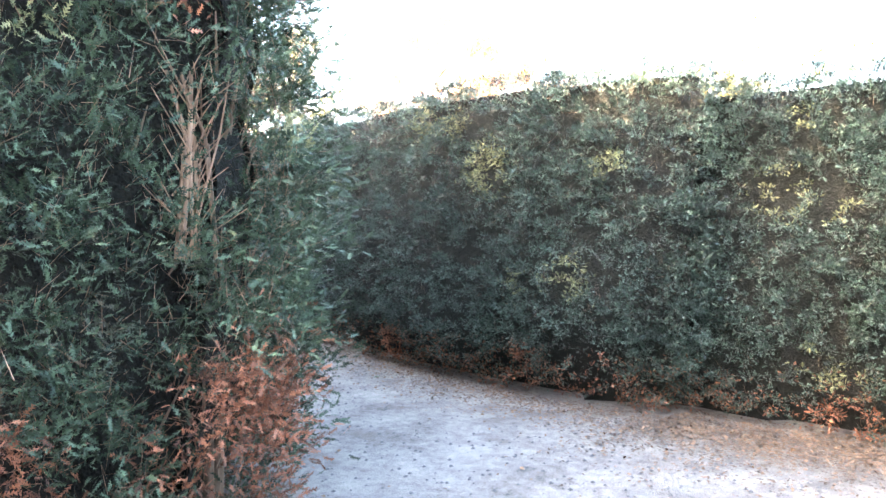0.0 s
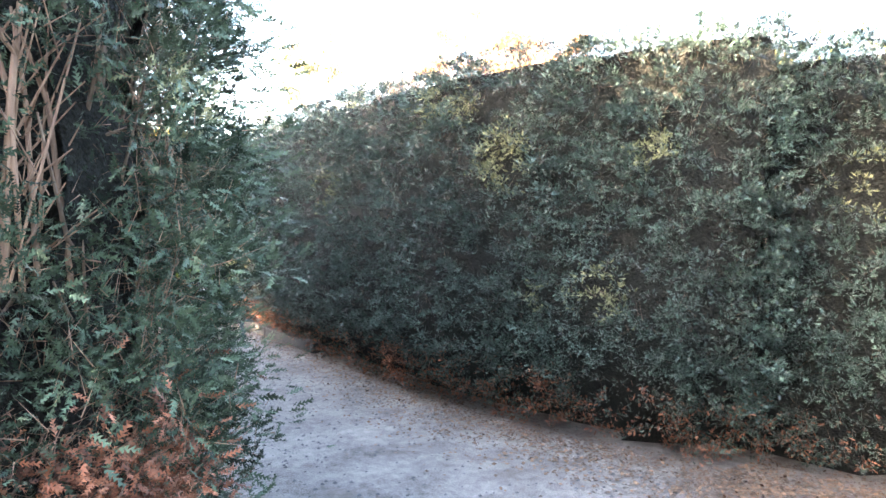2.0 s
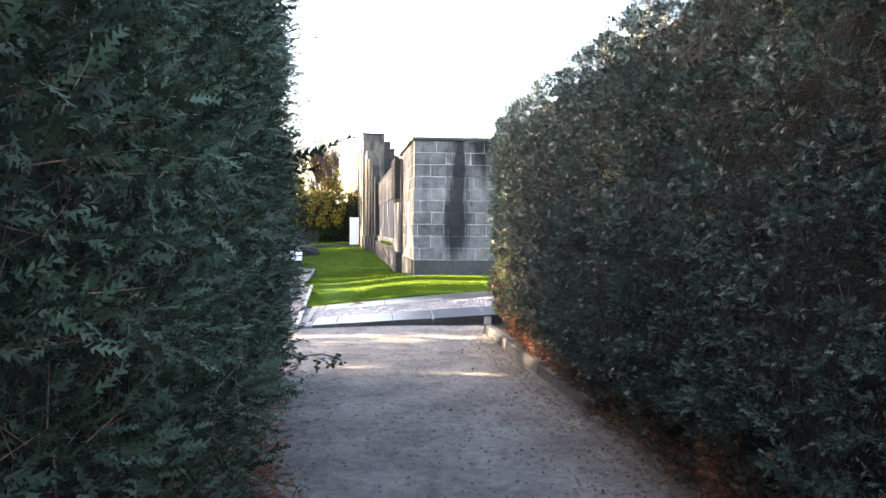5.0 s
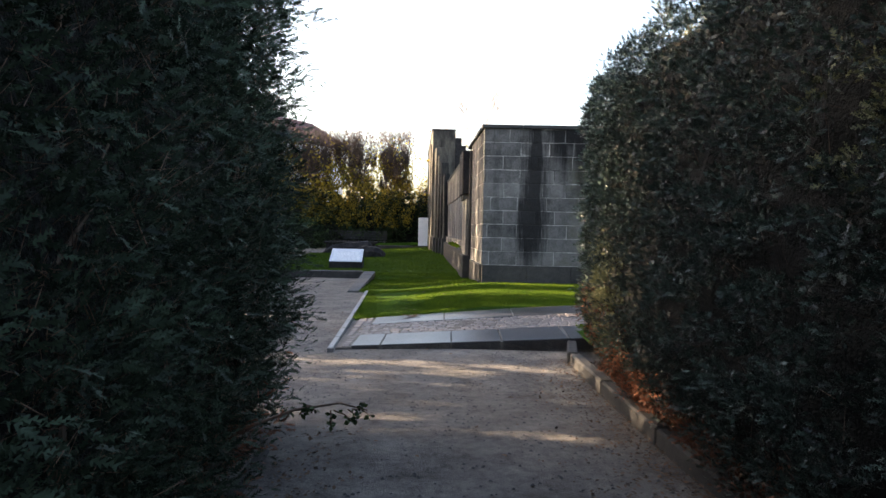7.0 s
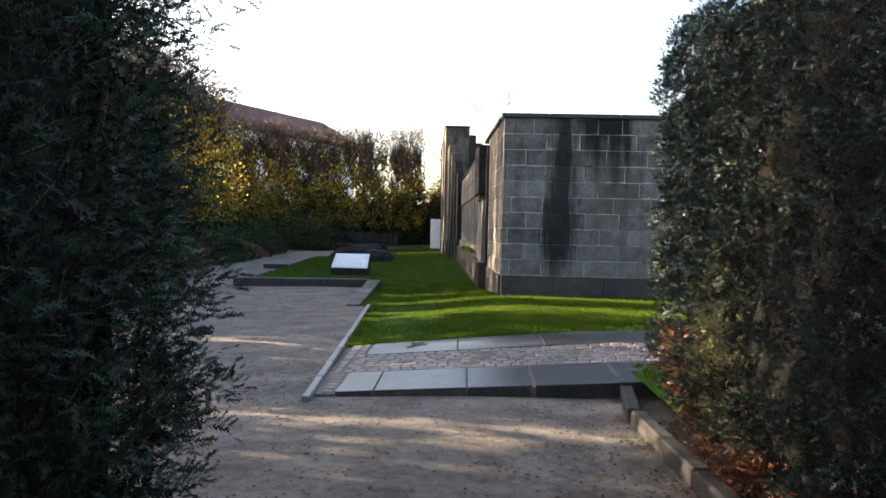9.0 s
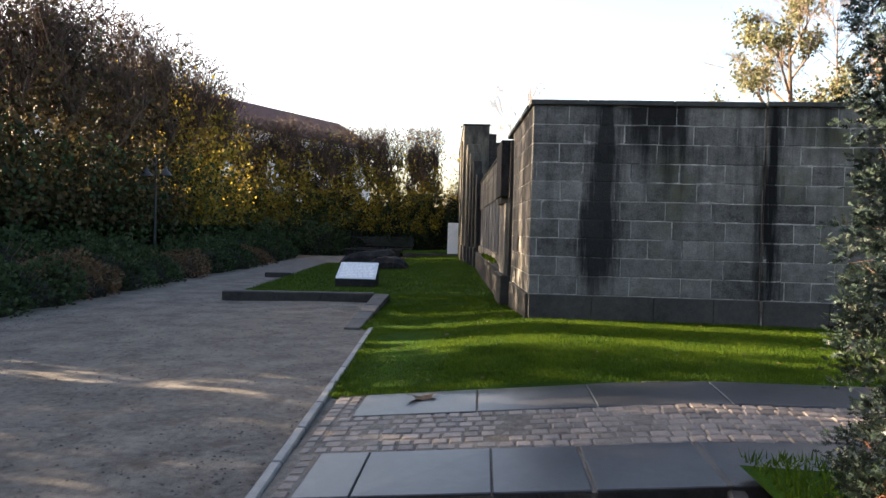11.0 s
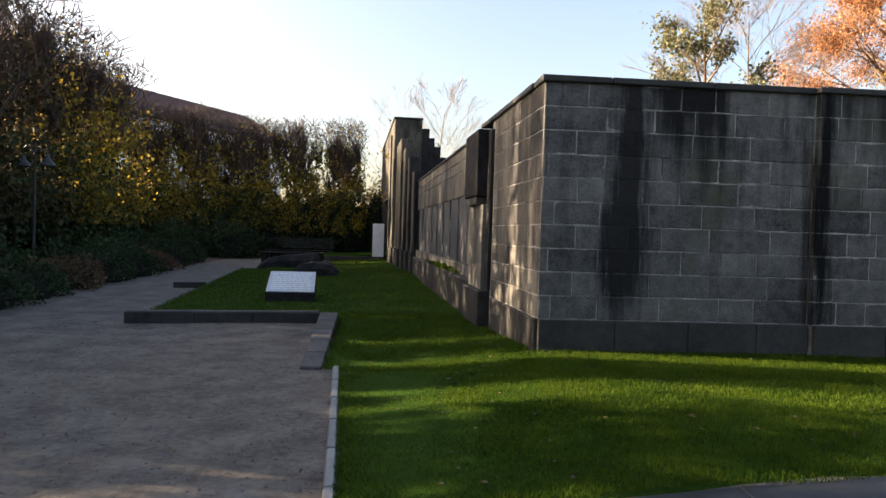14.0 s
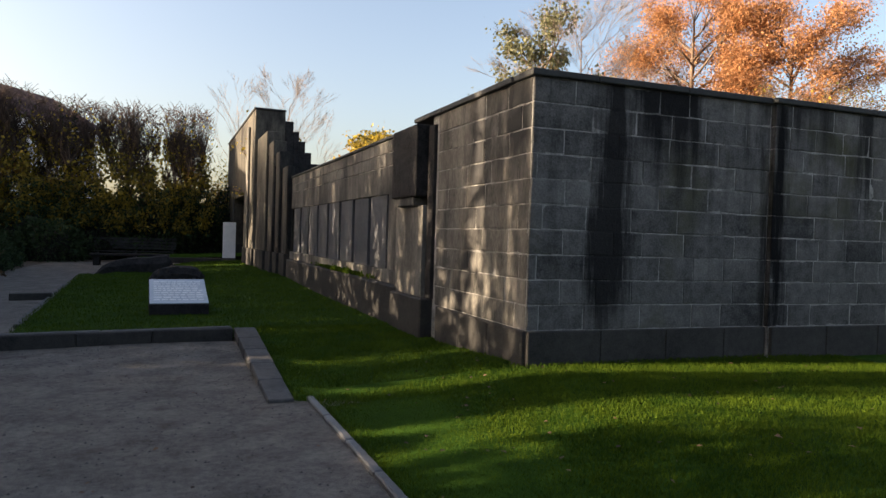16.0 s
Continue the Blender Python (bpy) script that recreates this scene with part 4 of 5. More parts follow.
# the feathery hedge that the path turns round
CYPRESS = hedge("cypress_hedge", "tall loose cypress hedge with bare boughs showing", [(2.2, 11.0), (1.98, 11.15), (1.3, 11.1), (1.45, 7.6), (1.55, 5.5), (-2.8, 5.5), (-2.9, 4.55), (0.8, 4.46), (2.44, 4.5), (2.66, 4.85), (2.73, 5.8), (2.61, 7.6), (2.34, 10.2)], 3.2, 3300, 0.058, SPRIG_SPRAY, YEW, 0.35, 0.12,
      yellow=[(2.45, 4.6, 1.75, 0.1), (1.2, 4.5, 0.6, 0.1), (1.5, 4.5, 2.0, 0.1)],
      dead=[(0.95, 4.45, 0.75, 0.3), (1.2, 4.45, 1.0, 0.16), (0.8, 4.45, 0.3, 0.35), (2.3, 4.45, 0.5, 0.36), (2.5, 4.6, 0.3, 0.25), (1.25, 4.45, 0.55, 0.25), (1.4, 4.45, 0.2, 0.35), (2.72, 7.3, 0.35, 0.3), (2.66, 8.0, 0.3, 0.3), (2.0, 4.45, 2.2, 0.14), (2.5, 9.8, 0.3, 0.25)],
      holes=[(2.12, 4.48, 1.62, 0.18, 0.85), (1.5, 4.45, 1.6, 0.15, 0.6), (2.0, 4.45, 2.1, 0.12, 0.3), (1.4, 4.45, 2.75, 0.3, 0.8), (2.6, 4.6, 2.3, 0.2, 0.6), (2.7, 5.25, 1.85, 0.22, 0.75), (2.7, 5.5, 1.0, 0.2, 0.7), (2.72, 5.7, 1.5, 0.15, 0.7), (1.15, 4.45, 1.2, 0.2, 0.6)], visible={0: 1.0, 1: 0.8, 4: 0.1, 6: 0.15, 7: 1.0, 8: 1.0, 9: 1.0, 10: 0.8, 11: 0.7, 12: 0.8}, trunks=5, core=0.3, core_top=3.02, fill=16000, depth=0.3, dry=26000, loose=0.75, tuft_of=14, tuft=(0.045, 0.03), relief=0.07, boughs=8)

# bare reddish stems in the gap
for k in range(8):
    x, y = random.uniform(1.95, 2.3), random.uniform(4.58, 4.74)
    lean = random.uniform(-0.12, 0.12)
    r0 = random.uniform(0.004, 0.012)
    tubes("bough", [[((x, y, 1.2), r0), ((x + lean + random.uniform(-0.05, 0.05), y - 0.02, 1.7), r0 * 0.85), ((x + lean * 1.6, y + 0.05, 1.95), r0 * 0.5)]]
          + [[((x + lean * z / 1.7, y, z), r0 * 0.4), ((x + lean * z / 1.7 + random.uniform(-0.2, 0.2), y - random.uniform(0.0, 0.1), z + random.uniform(0.1, 0.3)), 0.002)] for z in (1.3, 1.45, 1.6, 1.8)], CYPRESS_BARK, CYPRESS, 6, "bare reddish-brown bough")

# an unseen hedge added behind the camera's start to hold back skylight
hedge("yew_hedge", "unseen yew screen added behind the start to cut skylight", [(-9.5, 0.6), (-9.5, -0.6), (9.0, -3.4), (9.4, -2.2), (3.0, -0.9)], 4.0, 60, 0.22, SPRIG_BROAD, YEW_FAR, 0.5, 0.1, core=0.25, visible=[3, 4])

# another unseen screen, added against the bright low sky to the west
hedge("yew_hedge", "unseen yew screen added to block the low western sky", [(-9.6, -0.6), (-8.9, -0.6), (-8.9, 4.6), (-9.6, 4.6)], 6.5, 60, 0.22, SPRIG_BROAD, YEW_FAR, 0.5, 0.1, core=0.25, visible=[1], trunks=0)

# a low branch that hangs over the path at the hedge's end
BRANCH = thing("fallen_branch", "small leafy branch reaching low over the gravel", "branch")
bough = [[((2.2, 10.2, 0.22), 0.012), ((2.45, 10.5, 0.26), 0.009), ((2.68, 10.75, 0.24), 0.007), ((2.85, 10.85, 0.17), 0.004)]]
for k in range(9):
    t = random.uniform(0.2, 1.0)
    p = Vector((2.2 + 0.62 * t, 10.2 + 0.62 * t, 0.25 - 0.06 * t * t))
    q = p + Vector((random.uniform(-0.08, 0.14), random.uniform(-0.1, 0.12), random.uniform(-0.14, 0.1)))
    bough.append([(tuple(p), 0.005), (tuple((p + q) / 2 + Vector((0, 0, 0.02))), 0.004), (tuple(q), 0.002)])
tubes("stem", bough, BARK, BRANCH)
pts = np.array([np.array(b[-1][0]) * t + np.array(b[0][0]) * (1 - t) for b in bough[1:] for t in rng.uniform(0.2, 1.0, 9)])
v, f = scatter(pts, rng.normal(0, 1, pts.shape), rng.uniform(0.025, 0.05, len(pts)), LEAF)
tri_object("leaves", v, f, LEAF_DARK, BRANCH)

# ---------------------------------------------------------------- trees


def pleached(seed, height=8.0, width=1.75, leaf=6500, ivy=0, mat=None, deep=1.52, gap=-0.72):
    """A clipped lime tree: bare brushwood above, yellowing leaves below."""
    r = random.Random(seed)
    ob = thing("lime_tree", "clipped lime tree, bare brushwood on top, yellowing leaves below", "tree", "row of clipped limes")
    trunk = [((0, 0, 0), 0.17), ((r.uniform(-0.05, 0.05), 0.03, 1.4), 0.14), ((r.uniform(-0.1, 0.1), r.uniform(-0.1, 0.1), 3.0), 0.125), ((r.uniform(-0.15, 0.15), r.uniform(-0.1, 0.1), 4.6), 0.10)]
    tubes("trunk", [trunk], BARK, ob, 9)
    limbs, twigs, spots = [], [], []
    head = Vector(trunk[-1][0])
    starts = [(head, 8)] + [(Vector((0, 0, z)), 3) for z in (2.5, 3.1, 3.7, 4.2)]
    for origin, count in starts:
        for k in range(count):
            a = r.uniform(0, 6.283)
            tip = origin + Vector((math.cos(a) * width * r.uniform(0.5, 1.0), math.sin(a) * width * r.uniform(0.5, 1.0), r.uniform(0.4, 1.8)))
            tip.y = max(-deep, min(deep, tip.y))
            mid = (origin + tip) / 2 + Vector((r.uniform(-0.2, 0.2), r.uniform(-0.2, 0.2), r.uniform(-0.25, 0.1)))
            limbs.append([(tuple(origin), 0.07), (tuple(mid), 0.05), (tuple(tip), 0.035)])
            for j in range(6):
                t = r.uniform(0.35, 1.0)
                p = mid.lerp(tip, t)
                q = p + Vector((r.uniform(-0.6, 0.6), r.uniform(-0.6, 0.6), r.uniform(0.3, 1.3)))
                q.y = max(-deep, min(deep, q.y))
                limbs.append([(tuple(p), 0.032), (tuple((p + q) / 2 + Vector((r.uniform(-0.12, 0.12), r.uniform(-0.12, 0.12), 0))), 0.022), (tuple(q), 0.012)])
                for i in range(12):
                    s = p.lerp(q, r.uniform(0.25, 1.0))
                    e = s + Vector((r.uniform(-0.42, 0.42), r.uniform(-0.42, 0.42), r.uniform(0.15, 1.0)))
                    e.x, e.y = max(-width, min(width, e.x)), max(-deep, min(deep, e.y))
                    e.z = min(e.z, height - r.uniform(0, 0.35))
                    if s.z < e.z:
                        twigs.append([(tuple(s), 0.017), (tuple((s + e) / 2 + Vector((r.uniform(-0.14, 0.14), r.uniform(-0.14, 0.14), 0))), 0.013), (tuple(e), 0.008)])
                        spots.append(e)
    tops = []
    for k in range(650):
        s = Vector((r.uniform(-width, width), r.uniform(-deep, deep), height - r.uniform(0.3, 1.0) - 1.8 * r.random() ** 2))
        e = s + Vector((r.uniform(-0.5, 0.5), r.uniform(-0.5, 0.5), r.uniform(0.05, 0.5)))
        e.z = min(e.z, height + r.uniform(-0.25, 0.1))
        tops.append([(tuple(s), 0.018), (tuple(e), 0.008)])
    tagged(tubes("bough_wood", limbs, BARK, ob, 4), kind="stuff")
    tagged(tubes("brushwood", twigs + tops, TWIG, ob, 3), kind="stuff")
    g = np.random.default_rng(seed)
    pts = np.stack([g.uniform(-width, width, leaf), g.uniform(-deep, deep, leaf) + g.normal(0, 0.2, leaf), 1.4 + (height - 1.9) * g.beta(1.15, 2.6, leaf)], 1)
    flatwise = pts * np.array([0.15, 1.0, 1.0])
    pts = pts[wave(flatwise, 2.3, seed * 1.3) + g.normal(0, 0.1, leaf) > gap]
    v, f = scatter(pts, g.normal(0, 1, pts.shape) + np.array([0, 0, -0.5]), g.uniform(0.12, 0.22, len(pts)), LEAF)
    tri_object("leaves", v, f, mat or LEAF_YELLOW, ob)
    m = 2600 + ivy
    pts = np.stack([g.normal(0, 0.62 * width, m), g.uniform(-deep, deep, m), g.uniform(0.8, 3.6, m)], 1)
    pts = pts[wave(pts * np.array([0.15, 1.0, 1.0]), 2.3, seed * 1.3) + g.normal(0, 0.1, m) > -0.5]
    v, f = scatter(pts, g.normal(0, 1, pts.shape), g.uniform(0.10, 0.18, len(pts)), LEAF)
    tagged(tri_object("undergrowth", v, f, LEAF_DARK, ob, "dark green lower leaves"), kind="stuff")
    if ivy:
        a = g.uniform(0, 6.28, ivy)
        rad = 0.22 + np.abs(g.normal(0, 0.16, ivy))
        pts = np.stack([np.cos(a) * rad, np.sin(a) * rad, g.uniform(0.2, height - 0.4, ivy)], 1)
        v, f = scatter(pts, np.stack([np.cos(a), np.sin(a), g.normal(0, 0.5, ivy)], 1), g.uniform(0.08, 0.16, ivy), LEAF)
        tri_object("ivy", v, f, LEAF_DARK, ob, "dark ivy round the trunk")
    return ob


KINDS = [pleached(11, leaf=4600, ivy=1500, mat=LEAF_OLIVE_SHADED), pleached(23, 7.9, 1.8, 8000, 1500, gap=-0.2), pleached(37, 8.1, 1.75, 4600, mat=LEAF_OLIVE_SHADED), pleached(41, 7.8, 1.75, 8500, gap=-0.25)]
# crowns side by side, their slits placed to aim stripes of low sun
# the first three trees, mostly out of view, are added for shade
SLITS = [(4.7, 0.0), (8.0, 0.3), (10.6, 0.1), (13.1, 0.3), (15.6, 0.3), (18.3, 0.3), (21.0, 0.8), (22.7, 0.5), (24.3, 0.3), (27.6, -0.3), (30.8, -0.2), (34.0, -0.3), (37.3, -0.3), (40.6, -0.3), (44.0, 0.0)]
sides = [(a[0] + a[1] / 2, c[0] - c[1] / 2) for a, c in zip(SLITS, SLITS[1:])]
reach = [(c - a) / 2 / 1.52 for a, c in sides] + [0.95, 0.95, 1.0, 0.93, 0.78]
spots = [(-10.6 + 0.12 * math.sin(k * 2.1), (a + c) / 2) for k, (a, c) in enumerate(sides)] + [(x, 51.6 + 0.2 * math.sin(x * 1.7)) for x in (-11.6, -8.9, -6.2, -3.35, -0.55)]
home = {}
for k in reversed(range(len(spots))):
    x, y = spots[k]
    m = pose(x, y, 0, 0, 0, 180 * (k % 2) + (90 if k >= 14 else -10)) @ Matrix.Diagonal((1, reach[k], 1.22 if k < 8 else 1.15 if k < 11 else 1.2 if k < 13 else 1.16 if k < 14 else 1.1 if k < 16 else 1.04, 1))
    if k in (8, 9, 14, 15):
        home[k] = m
    else:
        copy_thing(KINDS[(k % 2) * 2] if k < 12 else KINDS[1 + 2 * (k % 2)], m)
for kind, k in zip(KINDS, (8, 14, 9, 15)):
    kind.matrix_world = home[k]


def shrub(name, label, centre, radius, count, size, mat, seed):
    """A rounded, uneven shrub of many leaves on thin stems."""
    g = np.random.default_rng(seed)
    ob = thing(name, label, "shrub", "shrubs along the path", m=pose(centre[0], centre[1], 0))
    u = g.normal(0, 1, (count, 3))
    u[:, 2] = np.abs(u[:, 2])
    u /= np.linalg.norm(u, axis=1, keepdims=True)
    lump = 1 + 0.22 * wave(u * 2.0, 1.5, seed) + 0.12 * wave(u * 5.0, 1.5, seed + 1.0)
    depth = 1 - np.abs(g.normal(0, 0.13, count))
    p = u * np.array(radius) * (lump * depth)[:, None]
    p[:, 2] += 0.05
    v, f = scatter(p, u + g.normal(0, 0.6, u.shape), size * g.uniform(0.6, 1.4, count), LEAF)
    tri_object("leaves", v, f, mat, ob)
    stems = []
    for k in range(12):
        a, e = g.uniform(0, 6.28), g.uniform(0.3, 0.85)
        stems.append([((0.1 * math.cos(a), 0.1 * math.sin(a), 0), 0.02), ((radius[0] * e * 0.5 * math.cos(a), radius[1] * e * 0.5 * math.sin(a), radius[2] * 0.45), 0.014), ((radius[0] * e * math.cos(a), radius[1] * e * math.sin(a), radius[2] * 0.85), 0.006)])
    tubes("stems", stems, BARK, ob, 4)
    # near-black lump whose colour stands for the shade among the leaves
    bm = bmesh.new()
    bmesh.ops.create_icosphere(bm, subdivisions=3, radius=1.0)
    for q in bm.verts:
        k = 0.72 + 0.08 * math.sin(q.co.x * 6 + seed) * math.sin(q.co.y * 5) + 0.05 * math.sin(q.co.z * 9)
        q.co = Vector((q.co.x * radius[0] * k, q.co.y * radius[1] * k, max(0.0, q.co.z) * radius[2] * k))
    part("shaded_inside", bm, SHADE_CORE, ob)
    return ob


low_line = [(-4.9, 18.6), (-5.0, 20.2), (-5.2, 21.8), (-5.35, 23.4), (-5.5, 25.2), (-5.7, 27.2), (-5.85, 29.4), (-6.0, 31.6), (-6.1, 34.0), (-6.3, 36.6), (-6.6, 39.4), (-7.0, 42.4)]
for k, (x, y) in enumerate(low_line):
    tall = 0.85 + 0.12 * math.sin(k * 1.9)
    shrub("low_shrub", "low dark green border shrub" if k % 3 else "low russet border shrub", (x, y), (1.05, 1.2, tall), 2600, 0.075, LEAF_DARK if k % 3 else LEAF_RUSSET, 50 + k)
for k in range(9):
    x, y = -7.6 - 0.3 * math.sin(k * 2.0), 17.5 + k * 3.2
    shrub("border_shrub", "dark leafy shrub behind the border", (x, y), (1.3, 1.6, 1.15 + 0.2 * math.sin(k)), 1700, 0.11, LEAF_DARK, 80 + k)
for k, (x, y, rx, rz, mt) in enumerate([(-8.6, 47.5, 1.6, 1.7, LEAF_DARK), (-6.2, 48.5, 1.5, 1.9, LEAF_DARK), (-4.6, 51.2, 1.6, 3.0, LEAF_DARK), (-2.2, 51.6, 1.7, 3.4, LEAF_DARK), (0.2, 51.8, 1.6, 3.6, LEAF_DARK), (2.2, 52.0, 1.6, 3.8, LEAF_DARK), (-7.6, 50.5, 1.7, 2.8, LEAF_DARK), (1.6, 53.6, 1.5, 5.2, LEAF_YELLOW)]):
    shrub("tall_shrub", "tall dark evergreen shrub closing the path's end" if mt is LEAF_DARK else "russet and yellow shrub near the far trees", (x, y), (rx, rx, rz), 3000, 0.13, mt, 110 + k)
# dense dark hedges behind the lime trees
# the section heights are set to hold the low sun off path and lawn
for y0, y1, tall in ((6.0, 19.6, 2.9), (19.6, 24.0, 4.1), (24.0, 55.0, 3.5)):
    hedge("boundary_hedge", "tall dark boundary hedge behind the lime trees", [(-12.4, y1), (-13.6, y1), (-13.6, y0), (-12.4, y0)], tall, 70, 0.24, SPRIG_BROAD, LEAF_DARK, 0.1, core=0.3, visible=[3], trunks=2)
hedge("boundary_hedge", "tall dark boundary hedge behind the far trees", [(-13.0, 55.0), (6.0, 55.0), (6.0, 56.2), (-13.0, 56.2)], 3.4, 70, 0.24, SPRIG_BROAD, LEAF_DARK, 0.1, core=0.3, visible=[0], trunks=2)


def bare_tree(name, label, place, height, seed, spread=0.35, leaves=None, count=0, size=0.2, levels=4, first=5, fork=4, thick=0.018, droop=0.0, fine=0.0, stout=0.32, lift=0.0, haze=1.2):
    """A tree grown limb by limb; leaves, if any, hang on the outer twigs."""
    r = random.Random(seed)
    ob = thing(name, label, "tree", m=pose(place[0], place[1], 0))
    limbs, tips = [], []

    def grow(p, way, length, radius, level):
        q = p + way * length
        mid = (p + q) / 2 + Vector((r.uniform(-1, 1), r.uniform(-1, 1), r.uniform(-0.5, 0.5))) * length * 0.06
        limbs.append([(tuple(p), radius), (tuple(mid), radius * 0.85), (tuple(q), radius * 0.55)])
        if level == 0:
            tips.append((p, q))
            return
        for k in range(fork):
            a = r.uniform(0, 6.283)
            turn = Vector((math.cos(a), math.sin(a), r.uniform(-0.2, 0.5) - droop)) * spread * r.uniform(0.6, 1.3) * 1.6
            grow(p.lerp(q, r.uniform(0.45, 1.0)) if k else q, (way + turn).normalized(), length * r.uniform(0.55, 0.8), max(radius * 0.5, fine), level - 1)

    trunk = height * thick
    base = Vector((0, 0, 0))
    stem = [(tuple(base), trunk)]
    for k in range(1, 7):
        stem.append(((r.uniform(-0.15, 0.15), r.uniform(-0.15, 0.15), height * 0.13 * k), trunk * (1 - 0.13 * k)))
    tubes("trunk", [stem], BARK, ob, 9)
    for k in range(first * 2):
        z = height * (0.28 + 0.52 * k / (first * 2))
        a = k * 2.4 + r.uniform(-0.3, 0.3)
        rise = 0.45 + 0.9 * k / (first * 2) - droop + lift
        grow(Vector((0, 0, z)), Vector((math.cos(a), math.sin(a), rise)).normalized(), height * 0.17 * (1.15 - 0.5 * k / (first * 2)), trunk * stout, levels - 1)
    tagged(tubes("branchwork", limbs, HAZE_TWIG if leaves is None else BARK, ob, 3), kind="stuff")
    if leaves is not None:
        g = np.random.default_rng(seed)
        A = np.array([tuple(t[0]) for t in tips])
        B = np.array([tuple(t[1]) for t in tips])
        i = g.integers(0, len(A), count)
        t = g.uniform(0.1, 1.1, count)[:, None]
        p = A[i] * (1 - t) + B[i] * t + g.normal(0, size * haze, (count, 3))
        v, f = scatter(p, g.normal(0, 1, p.shape) + np.array([0, 0, -0.6]), size * g.uniform(0.5, 1.4, count), LEAF)
        tri_object("leaves", v, f, leaves, ob)
    return ob


bare_tree("bare_tree", "slender leafless tree behind the memorial", (6.2, 66.0), 14.5, 3, 0.3, levels=5, first=7, thick=0.006, fine=0.008, stout=0.22, lift=0.6, fork=3)
bare_tree("bare_tree", "thin leafless tree far behind the portal", (2.6, 70.0), 14.5, 5, 0.26, levels=4, first=6, thick=0.006, fine=0.008, stout=0.2, lift=0.8, fork=3)
bare_tree("bare_tree", "leafless tree behind the memorial wall", (29.5, 62.0), 24.0, 8, 0.34, levels=5, first=7, thick=0.007, fine=0.010, stout=0.25)
bare_tree("pale_conifer", "pale green pine crown above the memorial wall", (26.6, 63.0), 22.0, 9, 0.30, LEAF_PINE, 7000, 0.28, levels=3, first=6)
bare_tree("orange_conifer", "large orange autumn conifer behind the memorial wall", (55.3, 79.2), 34.0, 14, 0.26, LEAF_ORANGE, 76000, 0.22, levels=4, first=11, fork=4, droop=0.3, haze=3.4)
bare_tree("orange_conifer", "orange autumn conifer beside another", (63.4, 72.2), 31.0, 15, 0.26, LEAF_ORANGE, 60000, 0.22, levels=4, first=10, fork=4, droop=0.3, haze=3.4)
bare_tree("twiggy_tree", "pale twiggy tree with few yellow leaves", (12.9, 24.8), 5.7, 21, 0.30, LEAF_YELLOW, 500, 0.06, levels=5, first=6, thick=0.010)
bare_tree("twiggy_tree", "pale twiggy tree with few yellow leaves", (15.2, 25.2), 5.5, 22, 0.30, LEAF_YELLOW, 900, 0.06, levels=5, first=6, thick=0.010)
bare_tree("yellow_sapling", "slim sapling with pale yellow leaves above the hedge", (11.7, 7.0), 5.0, 44, 0.3, LEAF_YELLOW, 700, 0.08, levels=4, first=5, thick=0.007)
bare_tree("yellow_tree", "yellow autumn tree behind the portal", (11.5, 60.0), 9.5, 31, 0.4, LEAF_YELLOW, 6000, 0.26, levels=3, first=6)
bare_tree("yellow_sapling", "small tree with bright yellow leaves on the portal", (3.1, 44.0), 7.6, 33, 0.25, LEAF_YELLOW, 320, 0.14, levels=2, first=4)
bare_tree("yellow_tree", "yellow autumn tree beyond the hedges", (30.0, 20.0), 10.0, 36, 0.4, LEAF_YELLOW, 3500, 0.28, levels=3, first=6)

# ---------------------------------------------------------------- lamp post, far house
LAMP = thing("lamp_post", "dark iron lamp post with two bell shades", "street lamp", m=pose(-8.2, 32.8, 0, 0, 0, -25))
tubes("pole", [[((0, 0, 0), 0.07), ((0, 0, 0.5), 0.05), ((0, 0, 4.0), 0.035)]], IRON, LAMP, 8)
for s in (-1, 1):
    tubes("arm", [[((0, 0, 3.55), 0.025)] + [((s * 0.5 * math.sin(t * 1.57), 0, 3.55 + 0.3 * math.sin(t * 3.14)), 0.02) for t in (0.25, 0.5, 0.75, 1.0)]], IRON, LAMP, 6)
    bell = []
    for r0, z in ((0.03, 3.58), (0.06, 3.5), (0.10, 3.42), (0.19, 3.32), (0.23, 3.24)):
        bell.append(((s * 0.5, 0, z), r0))
    tubes("shade", [bell], IRON, LAMP, 12)

HOUSE = thing("apartment_house", "pale apartment house with a dark red tiled roof", "building", m=pose(-15.4, 70.95, 0, 0, 0, 62))
part("wall", boxes(bmesh.new(), -26, 13, 0.0, 11, 0, 10.3), FACADE, HOUSE)
RV = [(-27, -1.0, 10.2), (14, -1.0, 10.2), (14, 12.0, 10.2), (-27, 12.0, 10.2), (-27, 5.5, 13.7), (14, 5.5, 13.7)]
mesh_object("roof", RV, [(0, 1, 5, 4), (2, 3, 4, 5), (1, 2, 5), (3, 0, 4), (3, 2, 1, 0)], ROOF, HOUSE)
for x in (-6.0,):
    part("chimney", boxes(bmesh.new(), x, x + 0.7, 4.6, 5.6, 12.5, 14.0, 0.03), ROOF, HOUSE)
for k in range(11):
    for z in (1.2, 4.2, 7.2):
        window = part("window", boxes(bmesh.new(), -25 + k * 3.4, -22.7 + k * 3.4, -0.06, 0.0, z, z + 1.7, 0.02), FACADE, HOUSE)
        part("pane", boxes(bmesh.new(), -24.9 + k * 3.4, -23.9 + k * 3.4, -0.08, -0.05, z + 0.1, z + 1.6), PANE, window)
        part("pane", boxes(bmesh.new(), -23.8 + k * 3.4, -22.8 + k * 3.4, -0.08, -0.05, z + 0.1, z + 1.6), PANE, window)
for z in (3.2, 6.2, 9.2):
    part("balcony_band", boxes(bmesh.new(), -26, 13, -0.5, 0.0, z, z + 0.75, 0.02), WHITE, HOUSE)

